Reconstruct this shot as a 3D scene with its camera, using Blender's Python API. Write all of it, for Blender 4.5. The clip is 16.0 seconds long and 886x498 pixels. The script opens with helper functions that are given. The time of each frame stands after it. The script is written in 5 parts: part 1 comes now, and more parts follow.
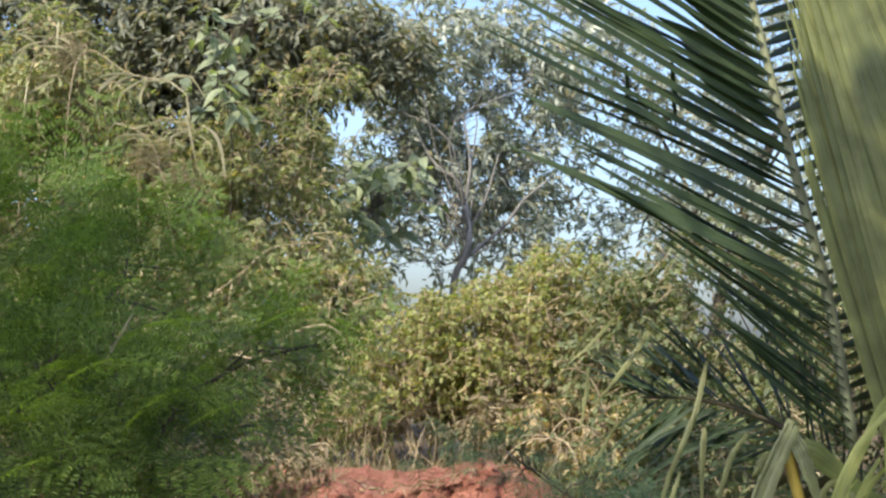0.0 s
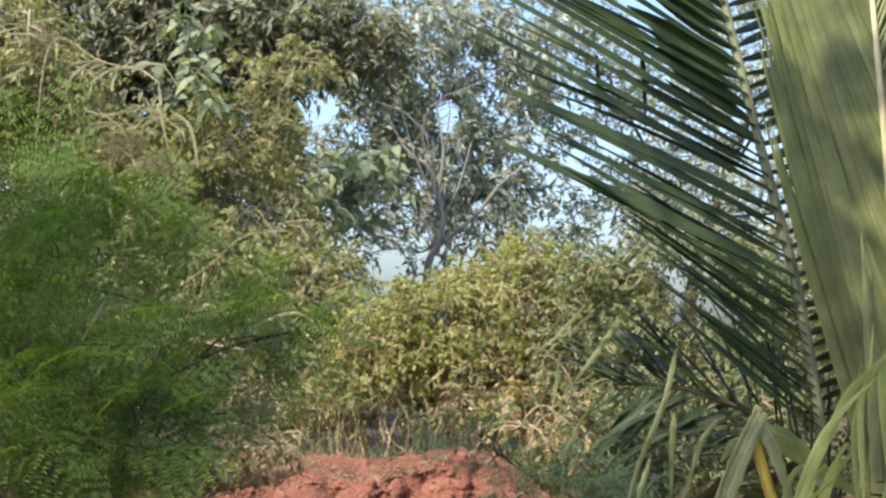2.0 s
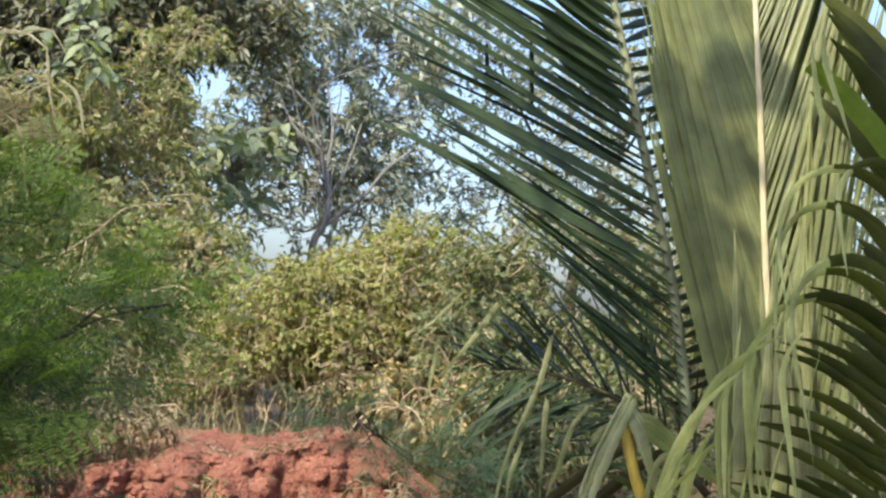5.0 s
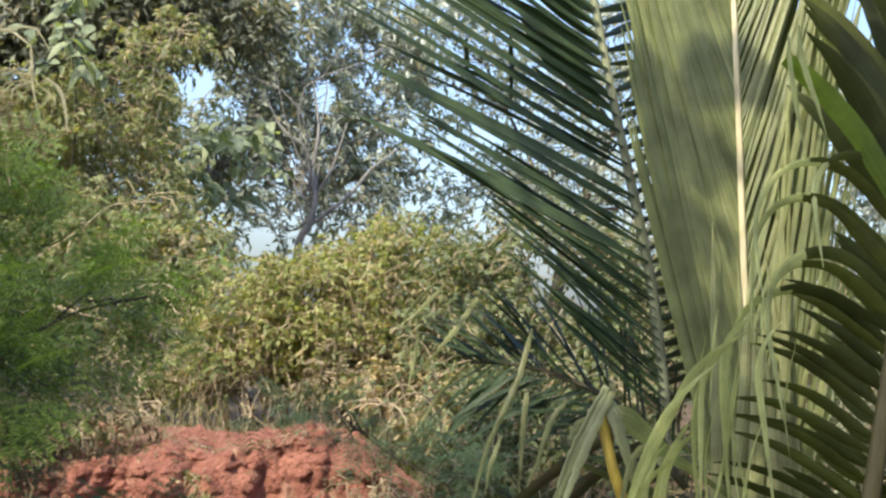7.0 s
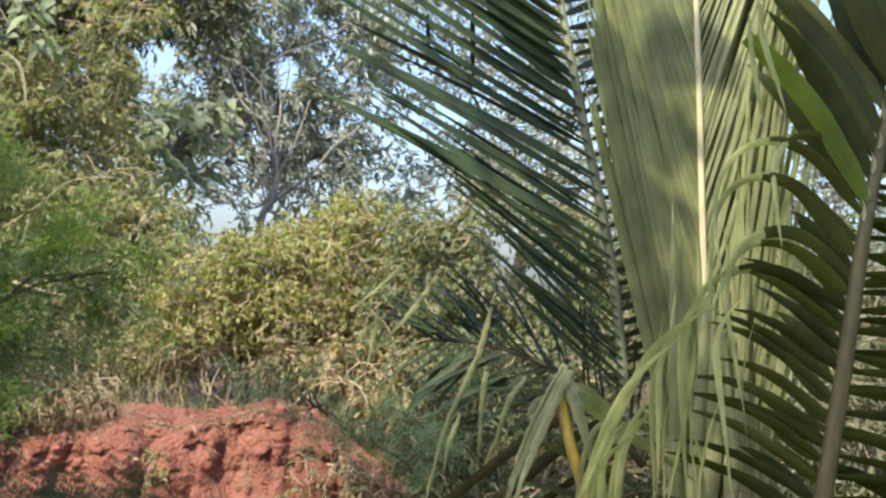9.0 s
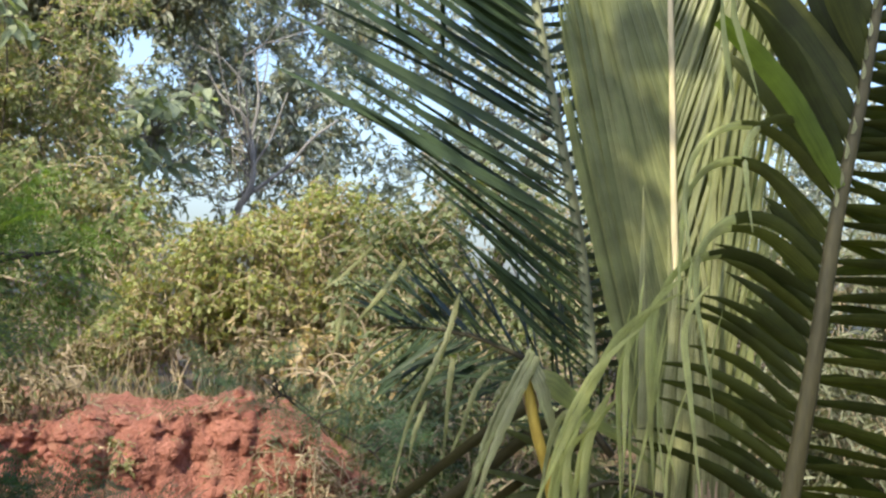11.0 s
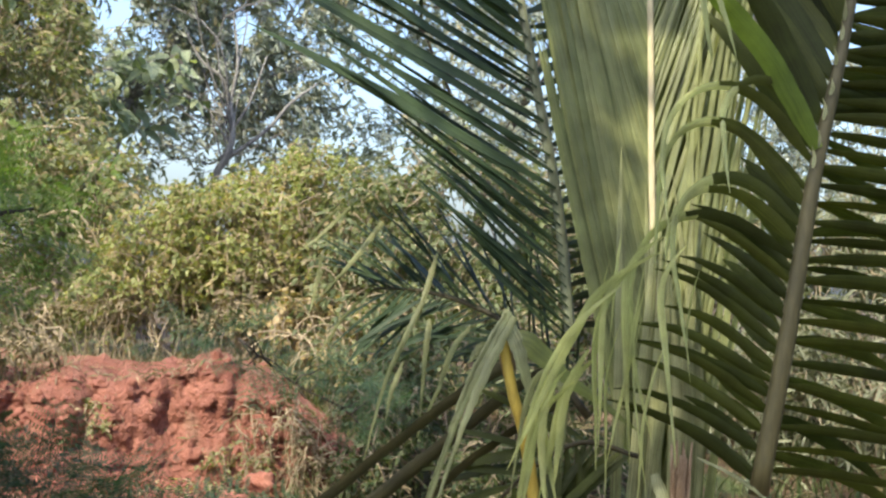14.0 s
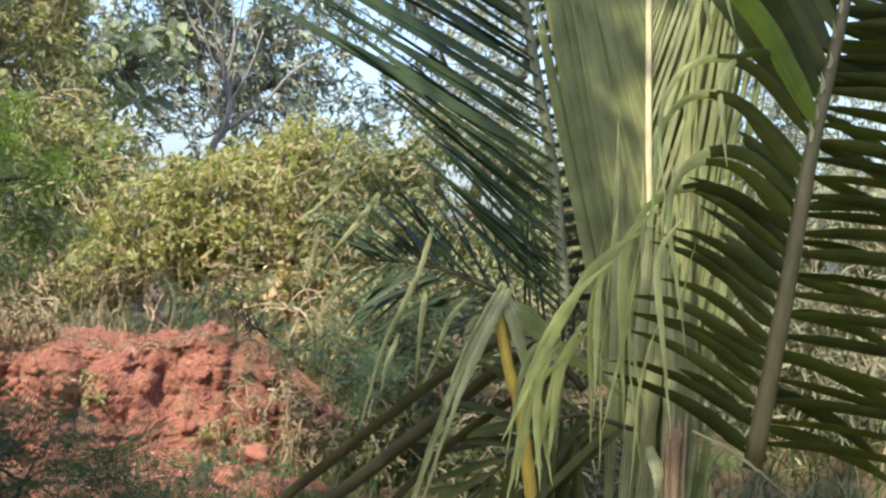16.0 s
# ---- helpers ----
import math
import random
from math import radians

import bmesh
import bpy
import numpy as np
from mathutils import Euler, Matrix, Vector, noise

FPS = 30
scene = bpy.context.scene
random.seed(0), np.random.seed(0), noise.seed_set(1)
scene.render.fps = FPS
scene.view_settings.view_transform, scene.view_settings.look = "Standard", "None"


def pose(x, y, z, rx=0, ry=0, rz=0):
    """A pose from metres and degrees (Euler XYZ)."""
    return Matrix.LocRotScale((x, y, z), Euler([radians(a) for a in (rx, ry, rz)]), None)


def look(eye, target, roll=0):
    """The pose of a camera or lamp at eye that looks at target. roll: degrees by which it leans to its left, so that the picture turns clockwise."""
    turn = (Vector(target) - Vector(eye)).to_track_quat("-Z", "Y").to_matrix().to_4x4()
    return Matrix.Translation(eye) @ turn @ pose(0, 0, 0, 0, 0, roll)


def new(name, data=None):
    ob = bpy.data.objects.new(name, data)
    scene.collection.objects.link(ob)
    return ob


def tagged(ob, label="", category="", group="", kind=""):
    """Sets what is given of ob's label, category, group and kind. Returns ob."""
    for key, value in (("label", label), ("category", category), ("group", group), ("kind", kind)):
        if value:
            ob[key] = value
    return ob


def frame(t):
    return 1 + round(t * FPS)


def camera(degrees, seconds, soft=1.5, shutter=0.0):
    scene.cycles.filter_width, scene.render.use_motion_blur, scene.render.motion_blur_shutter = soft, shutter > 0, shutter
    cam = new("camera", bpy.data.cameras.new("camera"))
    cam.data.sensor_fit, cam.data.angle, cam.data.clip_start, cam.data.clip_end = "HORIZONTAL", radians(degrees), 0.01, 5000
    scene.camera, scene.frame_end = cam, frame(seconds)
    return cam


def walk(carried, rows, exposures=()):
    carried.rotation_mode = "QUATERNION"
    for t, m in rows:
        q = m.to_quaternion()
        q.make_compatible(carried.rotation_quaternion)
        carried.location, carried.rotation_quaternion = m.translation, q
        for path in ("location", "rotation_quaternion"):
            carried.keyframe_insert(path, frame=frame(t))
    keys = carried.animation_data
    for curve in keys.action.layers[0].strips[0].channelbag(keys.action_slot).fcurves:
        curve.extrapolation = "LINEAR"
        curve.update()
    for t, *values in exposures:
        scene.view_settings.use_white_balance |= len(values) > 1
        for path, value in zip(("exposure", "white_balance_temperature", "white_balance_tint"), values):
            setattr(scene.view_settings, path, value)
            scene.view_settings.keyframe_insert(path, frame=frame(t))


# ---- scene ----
# camera
cam = camera(32.0, 16.0, soft=2.4)
PATH = [
    (0, -0, 0, 1.6, 94, 0, -0),
    (0.5, -0.0018, -0.0033, 1.6042, 94.63, -0.468, -0.564),
    (1, -0.0002, -0.0061, 1.6038, 94.208, -0.29, -0.938),
    (1.5, 0.0042, -0.0097, 1.6023, 93.388, 0.014, -0.484),
    (2, 0.0061, -0.0155, 1.5998, 93.544, 0.124, -0.959),
    (2.5, 0.0062, -0.0172, 1.5997, 93.587, -0.287, -1.651),
    (3, 0.0051, -0.0258, 1.5974, 92.682, -0.867, -2.665),
    (3.5, 0.007, -0.0224, 1.5957, 92.781, -0.657, -2.899),
    (4, 0.0063, -0.0279, 1.5957, 92.809, -1.225, -3.541),
    (4.5, 0.0083, -0.0374, 1.5967, 92.991, -1.572, -3.919),
    (5, 0.0108, -0.0586, 1.5931, 92.996, -2.039, -5.319),
    (5.2, 0.0135, -0.062, 1.5911, 92.83, -2.239, -5.943),
    (7.3, 0.0365, -0.0724, 1.5726, 93.08, -1.97, -5.728),
    (7.5, 0.0397, -0.0641, 1.5714, 92.627, -1.962, -5.749),
    (8, 0.0458, -0.0569, 1.5695, 92.461, -2.207, -6.58),
    (8.5, 0.0439, -0.06, 1.5695, 92.491, -2.387, -7.086),
    (9, 0.0422, -0.0611, 1.5704, 92.352, -2.312, -7.115),
    (9.2, 0.0409, -0.0594, 1.5707, 91.856, -2.098, -7.314),
    (11.3, 0.0896, 0.0012, 1.5355, 92.395, -2.985, -7.743),
    (11.5, 0.0881, 0.0014, 1.5338, 92.339, -2.905, -7.542),
    (12, 0.0959, 0.0076, 1.5273, 91.855, -3.083, -8.338),
    (12.5, 0.0965, 0.0093, 1.5258, 91.583, -3.071, -8.591),
    (13, 0.0996, 0.0041, 1.5362, 91.77, -2.953, -8.944),
    (13.5, 0.1033, 0.005, 1.5313, 91.636, -3.277, -9.238),
    (14, 0.0971, 0.0063, 1.5255, 91.16, -3.052, -8.528),
    (14.5, 0.0992, 0.0066, 1.5247, 90.817, -3.384, -8.737),
    (15, 0.0976, 0.0063, 1.5266, 91.002, -3.423, -8.846),
    (15.5, 0.0955, 0.0089, 1.5189, 90.688, -3.273, -8.519),
    (16, 0.0983, 0.0113, 1.5159, 90.286, -3.406, -8.677),
]
walk(cam, [(t, pose(x, y, z, rx, ry, rz)) for t, x, y, z, rx, ry, rz in PATH], exposures=[(0.0, 1.06), (5.0, 1.13), (9.0, 1.15), (16.0, 1.27)])

# light: a hazy sky and one high sun
SUN_EL, SUN_AZ = 48.0, -145.0
world = bpy.data.worlds.new("sky")
scene.world = world
world.use_nodes = True
wn, wl = world.node_tree.nodes, world.node_tree.links
sky = wn.new("ShaderNodeTexSky")
sky.sky_type = "NISHITA"
sky.sun_disc = False
sky.sun_elevation, sky.sun_rotation = radians(SUN_EL), radians(SUN_AZ)
sky.air_density, sky.dust_density, sky.ozone_density = 1.0, 3.4, 2.4
haze = wn.new("ShaderNodeMix")
haze.data_type, haze.blend_type = "RGBA", "MULTIPLY"
haze.inputs[0].default_value = 1.0
haze.inputs[7].default_value = (0.935, 0.975, 1.06, 1)
wl.new(sky.outputs[0], haze.inputs[6])
wl.new(haze.outputs[2], wn["Background"].inputs[0])
wn["Background"].inputs[1].default_value = 0.158
sun = new("sun", bpy.data.lights.new("sun", "SUN"))
sun.data.energy, sun.data.angle, sun.data.color = 2.95, radians(0.6), (1.0, 0.905, 0.69)
sun_from = Vector((math.sin(radians(SUN_AZ)) * math.cos(radians(SUN_EL)), math.cos(radians(SUN_AZ)) * math.cos(radians(SUN_EL)), math.sin(radians(SUN_EL))))
sun.matrix_world = look(sun_from * 30, (0, 0, 0))


# materials
def leaf_material(name, dark, light, shine=0.45, through_light=0.35, dead=None, dead_share=0.0, vein=0.0, per_object=False):
    """Leaves: colour varies from leaf to leaf and along each; part of the light passes through."""
    m = bpy.data.materials.new(name)
    m.use_nodes = True
    n, l = m.node_tree.nodes, m.node_tree.links
    bsdf = n["Principled BSDF"]
    if per_object:
        rnd = n.new("ShaderNodeObjectInfo").outputs["Random"]
    else:
        rnd = n.new("ShaderNodeNewGeometry").outputs["Random Per Island"]
    ramp = n.new("ShaderNodeValToRGB")
    ramp.color_ramp.elements[0].color = (*dark, 1)
    ramp.color_ramp.elements[1].color = (*light, 1)
    if dead:
        ramp.color_ramp.elements[1].position = 1.0 - dead_share - 0.02
        e = ramp.color_ramp.elements.new(1.0 - dead_share)
        e.color = (*dead, 1)
        e = ramp.color_ramp.elements.new(1.0)
        e.color = (*[c * 0.6 for c in dead], 1)
    l.new(rnd, ramp.inputs[0])
    tex = n.new("ShaderNodeTexCoord")
    noise_a = n.new("ShaderNodeTexNoise")
    noise_a.inputs["Scale"].default_value = 14.0
    noise_a.inputs["Detail"].default_value = 5.0
    l.new(tex.outputs["Object"], noise_a.inputs["Vector"])
    vary = n.new("ShaderNodeMapRange")
    vary.inputs[1].default_value, vary.inputs[2].default_value = 0.3, 0.7
    vary.inputs[3].default_value, vary.inputs[4].default_value = 0.72, 1.25
    l.new(noise_a.outputs[0], vary.inputs[0])
    mix = n.new("ShaderNodeMix")
    mix.data_type, mix.blend_type = "RGBA", "MULTIPLY"
    mix.inputs[0].default_value = 1.0
    l.new(ramp.outputs[0], mix.inputs[6])
    l.new(vary.outputs[0], mix.inputs[7])
    l.new(mix.outputs[2], bsdf.inputs["Base Color"])
    bsdf.inputs["Roughness"].default_value = shine
    bsdf.inputs["Specular IOR Level"].default_value = 0.35
    trans = n.new("ShaderNodeBsdfTranslucent")
    warm = n.new("ShaderNodeMix")
    warm.data_type, warm.blend_type = "RGBA", "MULTIPLY"
    warm.inputs[0].default_value = 1.0
    warm.inputs[7].default_value = (1.5, 1.6, 0.55, 1)
    l.new(mix.outputs[2], warm.inputs[6])
    l.new(warm.outputs[2], trans.inputs[0])
    blend = n.new("ShaderNodeMixShader")
    blend.inputs[0].default_value = through_light
    l.new(bsdf.outputs[0], blend.inputs[1])
    l.new(trans.outputs[0], blend.inputs[2])
    l.new(blend.outputs[0], n["Material Output"].inputs[0])
    if vein:
        # fine parallel veins along a blade
        uv = n.new("ShaderNodeMapping")
        uv.inputs["Scale"].default_value = (26.0, 1.6, 1.0)
        l.new(tex.outputs["UV"], uv.inputs[0])
        lines = n.new("ShaderNodeTexNoise")
        lines.inputs["Scale"].default_value = 1.0
        lines.inputs["Detail"].default_value = 3.0
        l.new(uv.outputs[0], lines.inputs["Vector"])
        depth = n.new("ShaderNodeMapRange")
        depth.inputs[1].default_value, depth.inputs[2].default_value = 0.3, 0.7
        depth.inputs[3].default_value, depth.inputs[4].default_value = 1 - vein, 1 + vein
        l.new(lines.outputs[0], depth.inputs[0])
        streak = n.new("ShaderNodeMix")
        streak.data_type, streak.blend_type = "RGBA", "MULTIPLY"
        streak.inputs[0].default_value = 1.0
        l.new(ramp.outputs[0], streak.inputs[6])
        l.new(depth.outputs[0], streak.inputs[7])
        l.new(streak.outputs[2], mix.inputs[6])
    bump = n.new("ShaderNodeBump")
    bump.inputs["Strength"].default_value = 0.25
    bump.inputs["Distance"].default_value = 0.004
    fine = n.new("ShaderNodeTexNoise")
    fine.inputs["Scale"].default_value = 90.0
    l.new(tex.outputs["Object"], fine.inputs["Vector"])
    l.new(fine.outputs[0], bump.inputs["Height"])
    l.new(bump.outputs[0], bsdf.inputs["Normal"])
    return m


def rough_material(name, dark, light, scale, rough=0.9, bump=0.6, distance=0.02, spots=None, stretch=(1, 1, 1)):
    """Bark, earth and stalks: two scales of noise in colour and relief."""
    m = bpy.data.materials.new(name)
    m.use_nodes = True
    n, l = m.node_tree.nodes, m.node_tree.links
    bsdf = n["Principled BSDF"]
    tex = n.new("ShaderNodeTexCoord")
    place = n.new("ShaderNodeMapping")
    place.inputs["Scale"].default_value = stretch
    l.new(tex.outputs["Object"], place.inputs[0])
    big = n.new("ShaderNodeTexNoise")
    big.inputs["Scale"].default_value = scale
    big.inputs["Detail"].default_value = 8.0
    big.inputs["Roughness"].default_value = 0.65
    l.new(place.outputs[0], big.inputs["Vector"])
    small = n.new("ShaderNodeTexNoise")
    small.inputs["Scale"].default_value = scale * 9
    small.inputs["Detail"].default_value = 6.0
    l.new(place.outputs[0], small.inputs["Vector"])
    ramp = n.new("ShaderNodeValToRGB")
    ramp.color_ramp.elements[0].position, ramp.color_ramp.elements[1].position = 0.32, 0.68
    ramp.color_ramp.elements[0].color = (*dark, 1)
    ramp.color_ramp.elements[1].color = (*light, 1)
    l.new(big.outputs[0], ramp.inputs[0])
    mix = n.new("ShaderNodeMix")
    mix.data_type, mix.blend_type = "RGBA", "OVERLAY"
    mix.inputs[0].default_value = 0.5
    l.new(ramp.outputs[0], mix.inputs[6])
    l.new(small.outputs[0], mix.inputs[7])
    colour = mix.outputs[2]
    if spots:
        cover = n.new("ShaderNodeTexNoise")
        cover.inputs["Scale"].default_value = scale * 0.6
        cover.inputs["Detail"].default_value = 7.0
        l.new(tex.outputs["Object"], cover.inputs["Vector"])
        cut = n.new("ShaderNodeMapRange")
        cut.inputs[1].default_value, cut.inputs[2].default_value = 0.54, 0.64
        l.new(cover.outputs[0], cut.inputs[0])
        over = n.new("ShaderNodeMix")
        over.data_type = "RGBA"
        over.inputs[7].default_value = (*spots, 1)
        l.new(cut.outputs[0], over.inputs[0])
        l.new(colour, over.inputs[6])
        colour = over.outputs[2]
    l.new(colour, bsdf.inputs["Base Color"])
    bsdf.inputs["Roughness"].default_value = rough
    bsdf.inputs["Specular IOR Level"].default_value = 0.3
    add = n.new("ShaderNodeMath")
    add.operation = "ADD"
    l.new(big.outputs[0], add.inputs[0])
    l.new(small.outputs[0], add.inputs[1])
    b = n.new("ShaderNodeBump")
    b.inputs["Strength"].default_value = bump
    b.inputs["Distance"].default_value = distance
    l.new(add.outputs[0], b.inputs["Height"])
    l.new(b.outputs[0], bsdf.inputs["Normal"])
    return m


M_EARTH = rough_material("laterite_earth", (0.19, 0.067, 0.045), (0.40, 0.176, 0.124), 9.0, bump=1.0, distance=0.03, spots=(0.33, 0.175, 0.12))
M_GROUND = rough_material("leaf_litter_soil", (0.06, 0.042, 0.024), (0.15, 0.10, 0.058), 5.0, bump=0.8, distance=0.03, spots=(0.07, 0.09, 0.03))
M_ROCK = rough_material("reddish_stone", (0.28, 0.10, 0.07), (0.44, 0.20, 0.14), 18.0, bump=0.6)
M_BARK = rough_material("grey_bark", (0.14, 0.135, 0.128), (0.28, 0.27, 0.25), 12.0, bump=0.8, stretch=(1, 1, 0.25))
M_DARK_BARK = rough_material("dark_bark", (0.05, 0.045, 0.035), (0.13, 0.11, 0.085), 14.0, bump=0.8, stretch=(1, 1, 0.25))
M_TWIG = rough_material("dry_twig", (0.24, 0.19, 0.12), (0.46, 0.38, 0.25), 20.0, bump=0.3, distance=0.004)
M_FIBRE = rough_material("brown_palm_fibre", (0.24, 0.15, 0.08), (0.56, 0.41, 0.26), 25.0, bump=0.9, distance=0.01, stretch=(6, 6, 0.6))
M_RACHIS = rough_material("green_rachis", (0.13, 0.148, 0.085), (0.225, 0.24, 0.145), 10.0, rough=0.5, bump=0.15, distance=0.003, stretch=(1, 1, 0.2))
# own brown, darkened for the shade on the front frond
M_RACHIS_BROWN = rough_material("brownish_rachis_darkened", (0.060, 0.053, 0.022), (0.115, 0.098, 0.040), 10.0, rough=0.55, bump=0.15, distance=0.003, stretch=(1, 1, 0.2))
# stem colour dropped so low fronds sink into the crown's shade
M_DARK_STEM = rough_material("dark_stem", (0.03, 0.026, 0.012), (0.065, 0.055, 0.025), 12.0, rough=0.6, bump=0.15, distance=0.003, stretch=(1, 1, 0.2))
M_RACHIS_PALE = rough_material("pale_midrib", (0.43, 0.38, 0.22), (0.58, 0.52, 0.34), 10.0, rough=0.45, bump=0.1, distance=0.002, stretch=(1, 1, 0.2))
M_YELLOW_STEM = rough_material("yellow_stem", (0.38, 0.27, 0.04), (0.52, 0.40, 0.09), 12.0, rough=0.5, bump=0.1, distance=0.002, stretch=(1, 1, 0.2))
# own dark green, lowered further for the shade these fronds stand in
M_PALM = leaf_material("palm_leaflet_dark", (0.023, 0.040, 0.018), (0.048, 0.074, 0.031), shine=0.5, through_light=0.22, vein=0.3, per_object=True)
# shaded copy of the leaflet green for the front frond
M_PALM_SHADED = leaf_material("palm_leaflet_shaded", (0.029, 0.038, 0.006), (0.066, 0.077, 0.011), shine=0.65, through_light=0.35, vein=0.35, per_object=True)
M_PALM_YOUNG = leaf_material("palm_leaflet_young", (0.132, 0.156, 0.068), (0.255, 0.274, 0.122), shine=0.4, through_light=0.3, vein=0.35, per_object=True)
M_PALM_FOLD = leaf_material("palm_leaflet_pleated", (0.085, 0.105, 0.028), (0.16, 0.185, 0.055), shine=0.45, through_light=0.35, vein=0.35, per_object=True)
# sunlit copy of the same green for hanging ends and limp leaflets
M_PALM_SUNLIT = leaf_material("palm_leaflet_sunlit", (0.30, 0.325, 0.13), (0.455, 0.475, 0.21), shine=0.42, through_light=0.35, vein=0.5, per_object=True)
# brown drooping leaflets, their shade low in the crown darkened in
M_PALM_BROWN = leaf_material("palm_leaflet_brown_shaded", (0.03, 0.03, 0.011), (0.06, 0.052, 0.02), shine=0.6, through_light=0.15, vein=0.3, per_object=True)
# green raised to imitate sun glowing through a single leaflet
M_PALM_BRIGHT = leaf_material("palm_leaflet_backlit", (0.12, 0.18, 0.022), (0.15, 0.21, 0.03), shine=0.45, through_light=0.55, vein=0.25, per_object=True)
M_PALM_GREY = leaf_material("palm_leaflet_grey", (0.20, 0.21, 0.10), (0.31, 0.32, 0.165), shine=0.5, through_light=0.25, vein=0.6, per_object=True)
M_FEATHER = leaf_material("feathery_leaf", (0.074, 0.126, 0.024), (0.178, 0.262, 0.056), shine=0.55, through_light=0.4)
# darker, bluer copy of the feathery leaf, for growth in shade
M_FEATHER_SHADED = leaf_material("shaded_feathery_leaf", (0.040, 0.080, 0.042), (0.096, 0.156, 0.076), shine=0.55, through_light=0.35)
M_OLIVE = leaf_material("climber_leaf", (0.135, 0.155, 0.072), (0.29, 0.31, 0.155), through_light=0.42, dead=(0.42, 0.34, 0.21), dead_share=0.15)
M_YELLOWGREEN = leaf_material("yellow_green_leaf", (0.145, 0.172, 0.060), (0.355, 0.37, 0.152), through_light=0.45, dead=(0.44, 0.35, 0.20), dead_share=0.24)
# leaf colour paled towards blue-grey to imitate haze over the far trees
M_TREE = leaf_material("hazed_tree_leaf", (0.145, 0.17, 0.155), (0.42, 0.455, 0.40), shine=0.38, through_light=0.3, dead=(0.32, 0.29, 0.18), dead_share=0.08)
M_TREE_OLIVE = leaf_material("tree_leaf_olive", (0.10, 0.112, 0.080), (0.20, 0.21, 0.150), shine=0.45, through_light=0.3, dead=(0.28, 0.235, 0.13), dead_share=0.12)
M_BIGLEAF = leaf_material("broad_leaf", (0.15, 0.185, 0.11), (0.31, 0.355, 0.22), shine=0.4, through_light=0.35, per_object=True)
# leaf green lowered in place of the shade under the growth
M_SHADE = leaf_material("understorey_leaf_darkened", (0.04, 0.068, 0.025), (0.14, 0.165, 0.068), shine=0.5, through_light=0.3, dead=(0.22, 0.18, 0.09), dead_share=0.06)
M_HEDGE = leaf_material("hazy_green_leaf", (0.064, 0.090, 0.040), (0.205, 0.23, 0.115), shine=0.5, through_light=0.35, dead=(0.30, 0.26, 0.15), dead_share=0.1)
M_STRAW = leaf_material("dry_grass", (0.30, 0.22, 0.11), (0.55, 0.44, 0.25), shine=0.6, through_light=0.25, dead=(0.22, 0.26, 0.09), dead_share=0.25)
M_DRYGRASS = leaf_material("brown_dry_grass", (0.165, 0.125, 0.078), (0.35, 0.285, 0.195), shine=0.65, through_light=0.25, dead=(0.16, 0.19, 0.08), dead_share=0.25)
M_BROWNWEED = leaf_material("brown_weed", (0.12, 0.096, 0.058), (0.26, 0.21, 0.135), shine=0.6, through_light=0.3, dead=(0.15, 0.17, 0.07), dead_share=0.2)
M_DRYBRUSH = leaf_material("dry_brush_leaf", (0.11, 0.12, 0.07), (0.27, 0.28, 0.185), shine=0.6, through_light=0.25)
M_REED = leaf_material("reed_blade", (0.24, 0.22, 0.14), (0.43, 0.40, 0.27), shine=0.6, through_light=0.3)


# geometry tools
class Geo:
    """Collects vertices and faces of one mesh."""

    def __init__(self):
        self.v, self.f, self.count = [], [], 0

    def add(self, v, f):
        v = np.asarray(v, dtype=float).reshape(-1, 3)
        self.v.append(v)
        self.f.extend([tuple(int(i) + self.count for i in face) for face in f])
        self.count += len(v)


def mesh_of(name, v, f, material, smooth=True):
    me = bpy.data.meshes.new(name)
    v = np.asarray(v, dtype=np.float32).reshape(-1, 3)
    if isinstance(f, np.ndarray):
        k, n = f.shape[1], len(f)
        me.vertices.add(len(v))
        me.vertices.foreach_set("co", v.ravel())
        me.loops.add(n * k)
        me.loops.foreach_set("vertex_index", f.astype(np.int32).ravel())
        me.polygons.add(n)
        me.polygons.foreach_set("loop_start", np.arange(0, n * k, k, dtype=np.int32))
        me.update(calc_edges=True)
        me.validate()
    else:
        me.from_pydata([tuple(p) for p in v.tolist()], [], f)
    me.materials.append(material)
    if smooth:
        me.polygons.foreach_set("use_smooth", np.ones(len(me.polygons), dtype=bool))
    return me


def part(name, v, f, material, parent=None, label="", smooth=True):
    ob = new(name, mesh_of(name, v, f, material, smooth))
    if parent is not None:
        ob.parent = parent
    if label:
        ob["label"] = label
    return ob


def part_geo(name, geo, material, parent=None, label="", smooth=True):
    return part(name, np.concatenate(geo.v), geo.f, material, parent, label, smooth)


def blade_part(name, v, f, material, parent=None, label=""):
    """A ribbon as a part, with its breadth and length as texture coordinates."""
    ob = part(name, v, f, material, parent, label)
    rows = len(v) // 3 - 1
    uv = ob.data.uv_layers.new(name="blade")
    for loop in ob.data.loops:
        uv.data[loop.index].uv = ((loop.vertex_index % 3) / 2, (loop.vertex_index // 3) / rows)
    return ob


def thing(name, label, category, group="", kind=""):
    return tagged(new(name), label, category, group, kind)


def unit(a):
    a = np.asarray(a, dtype=float)
    return a / np.maximum(np.linalg.norm(a, axis=-1, keepdims=True), 1e-9)


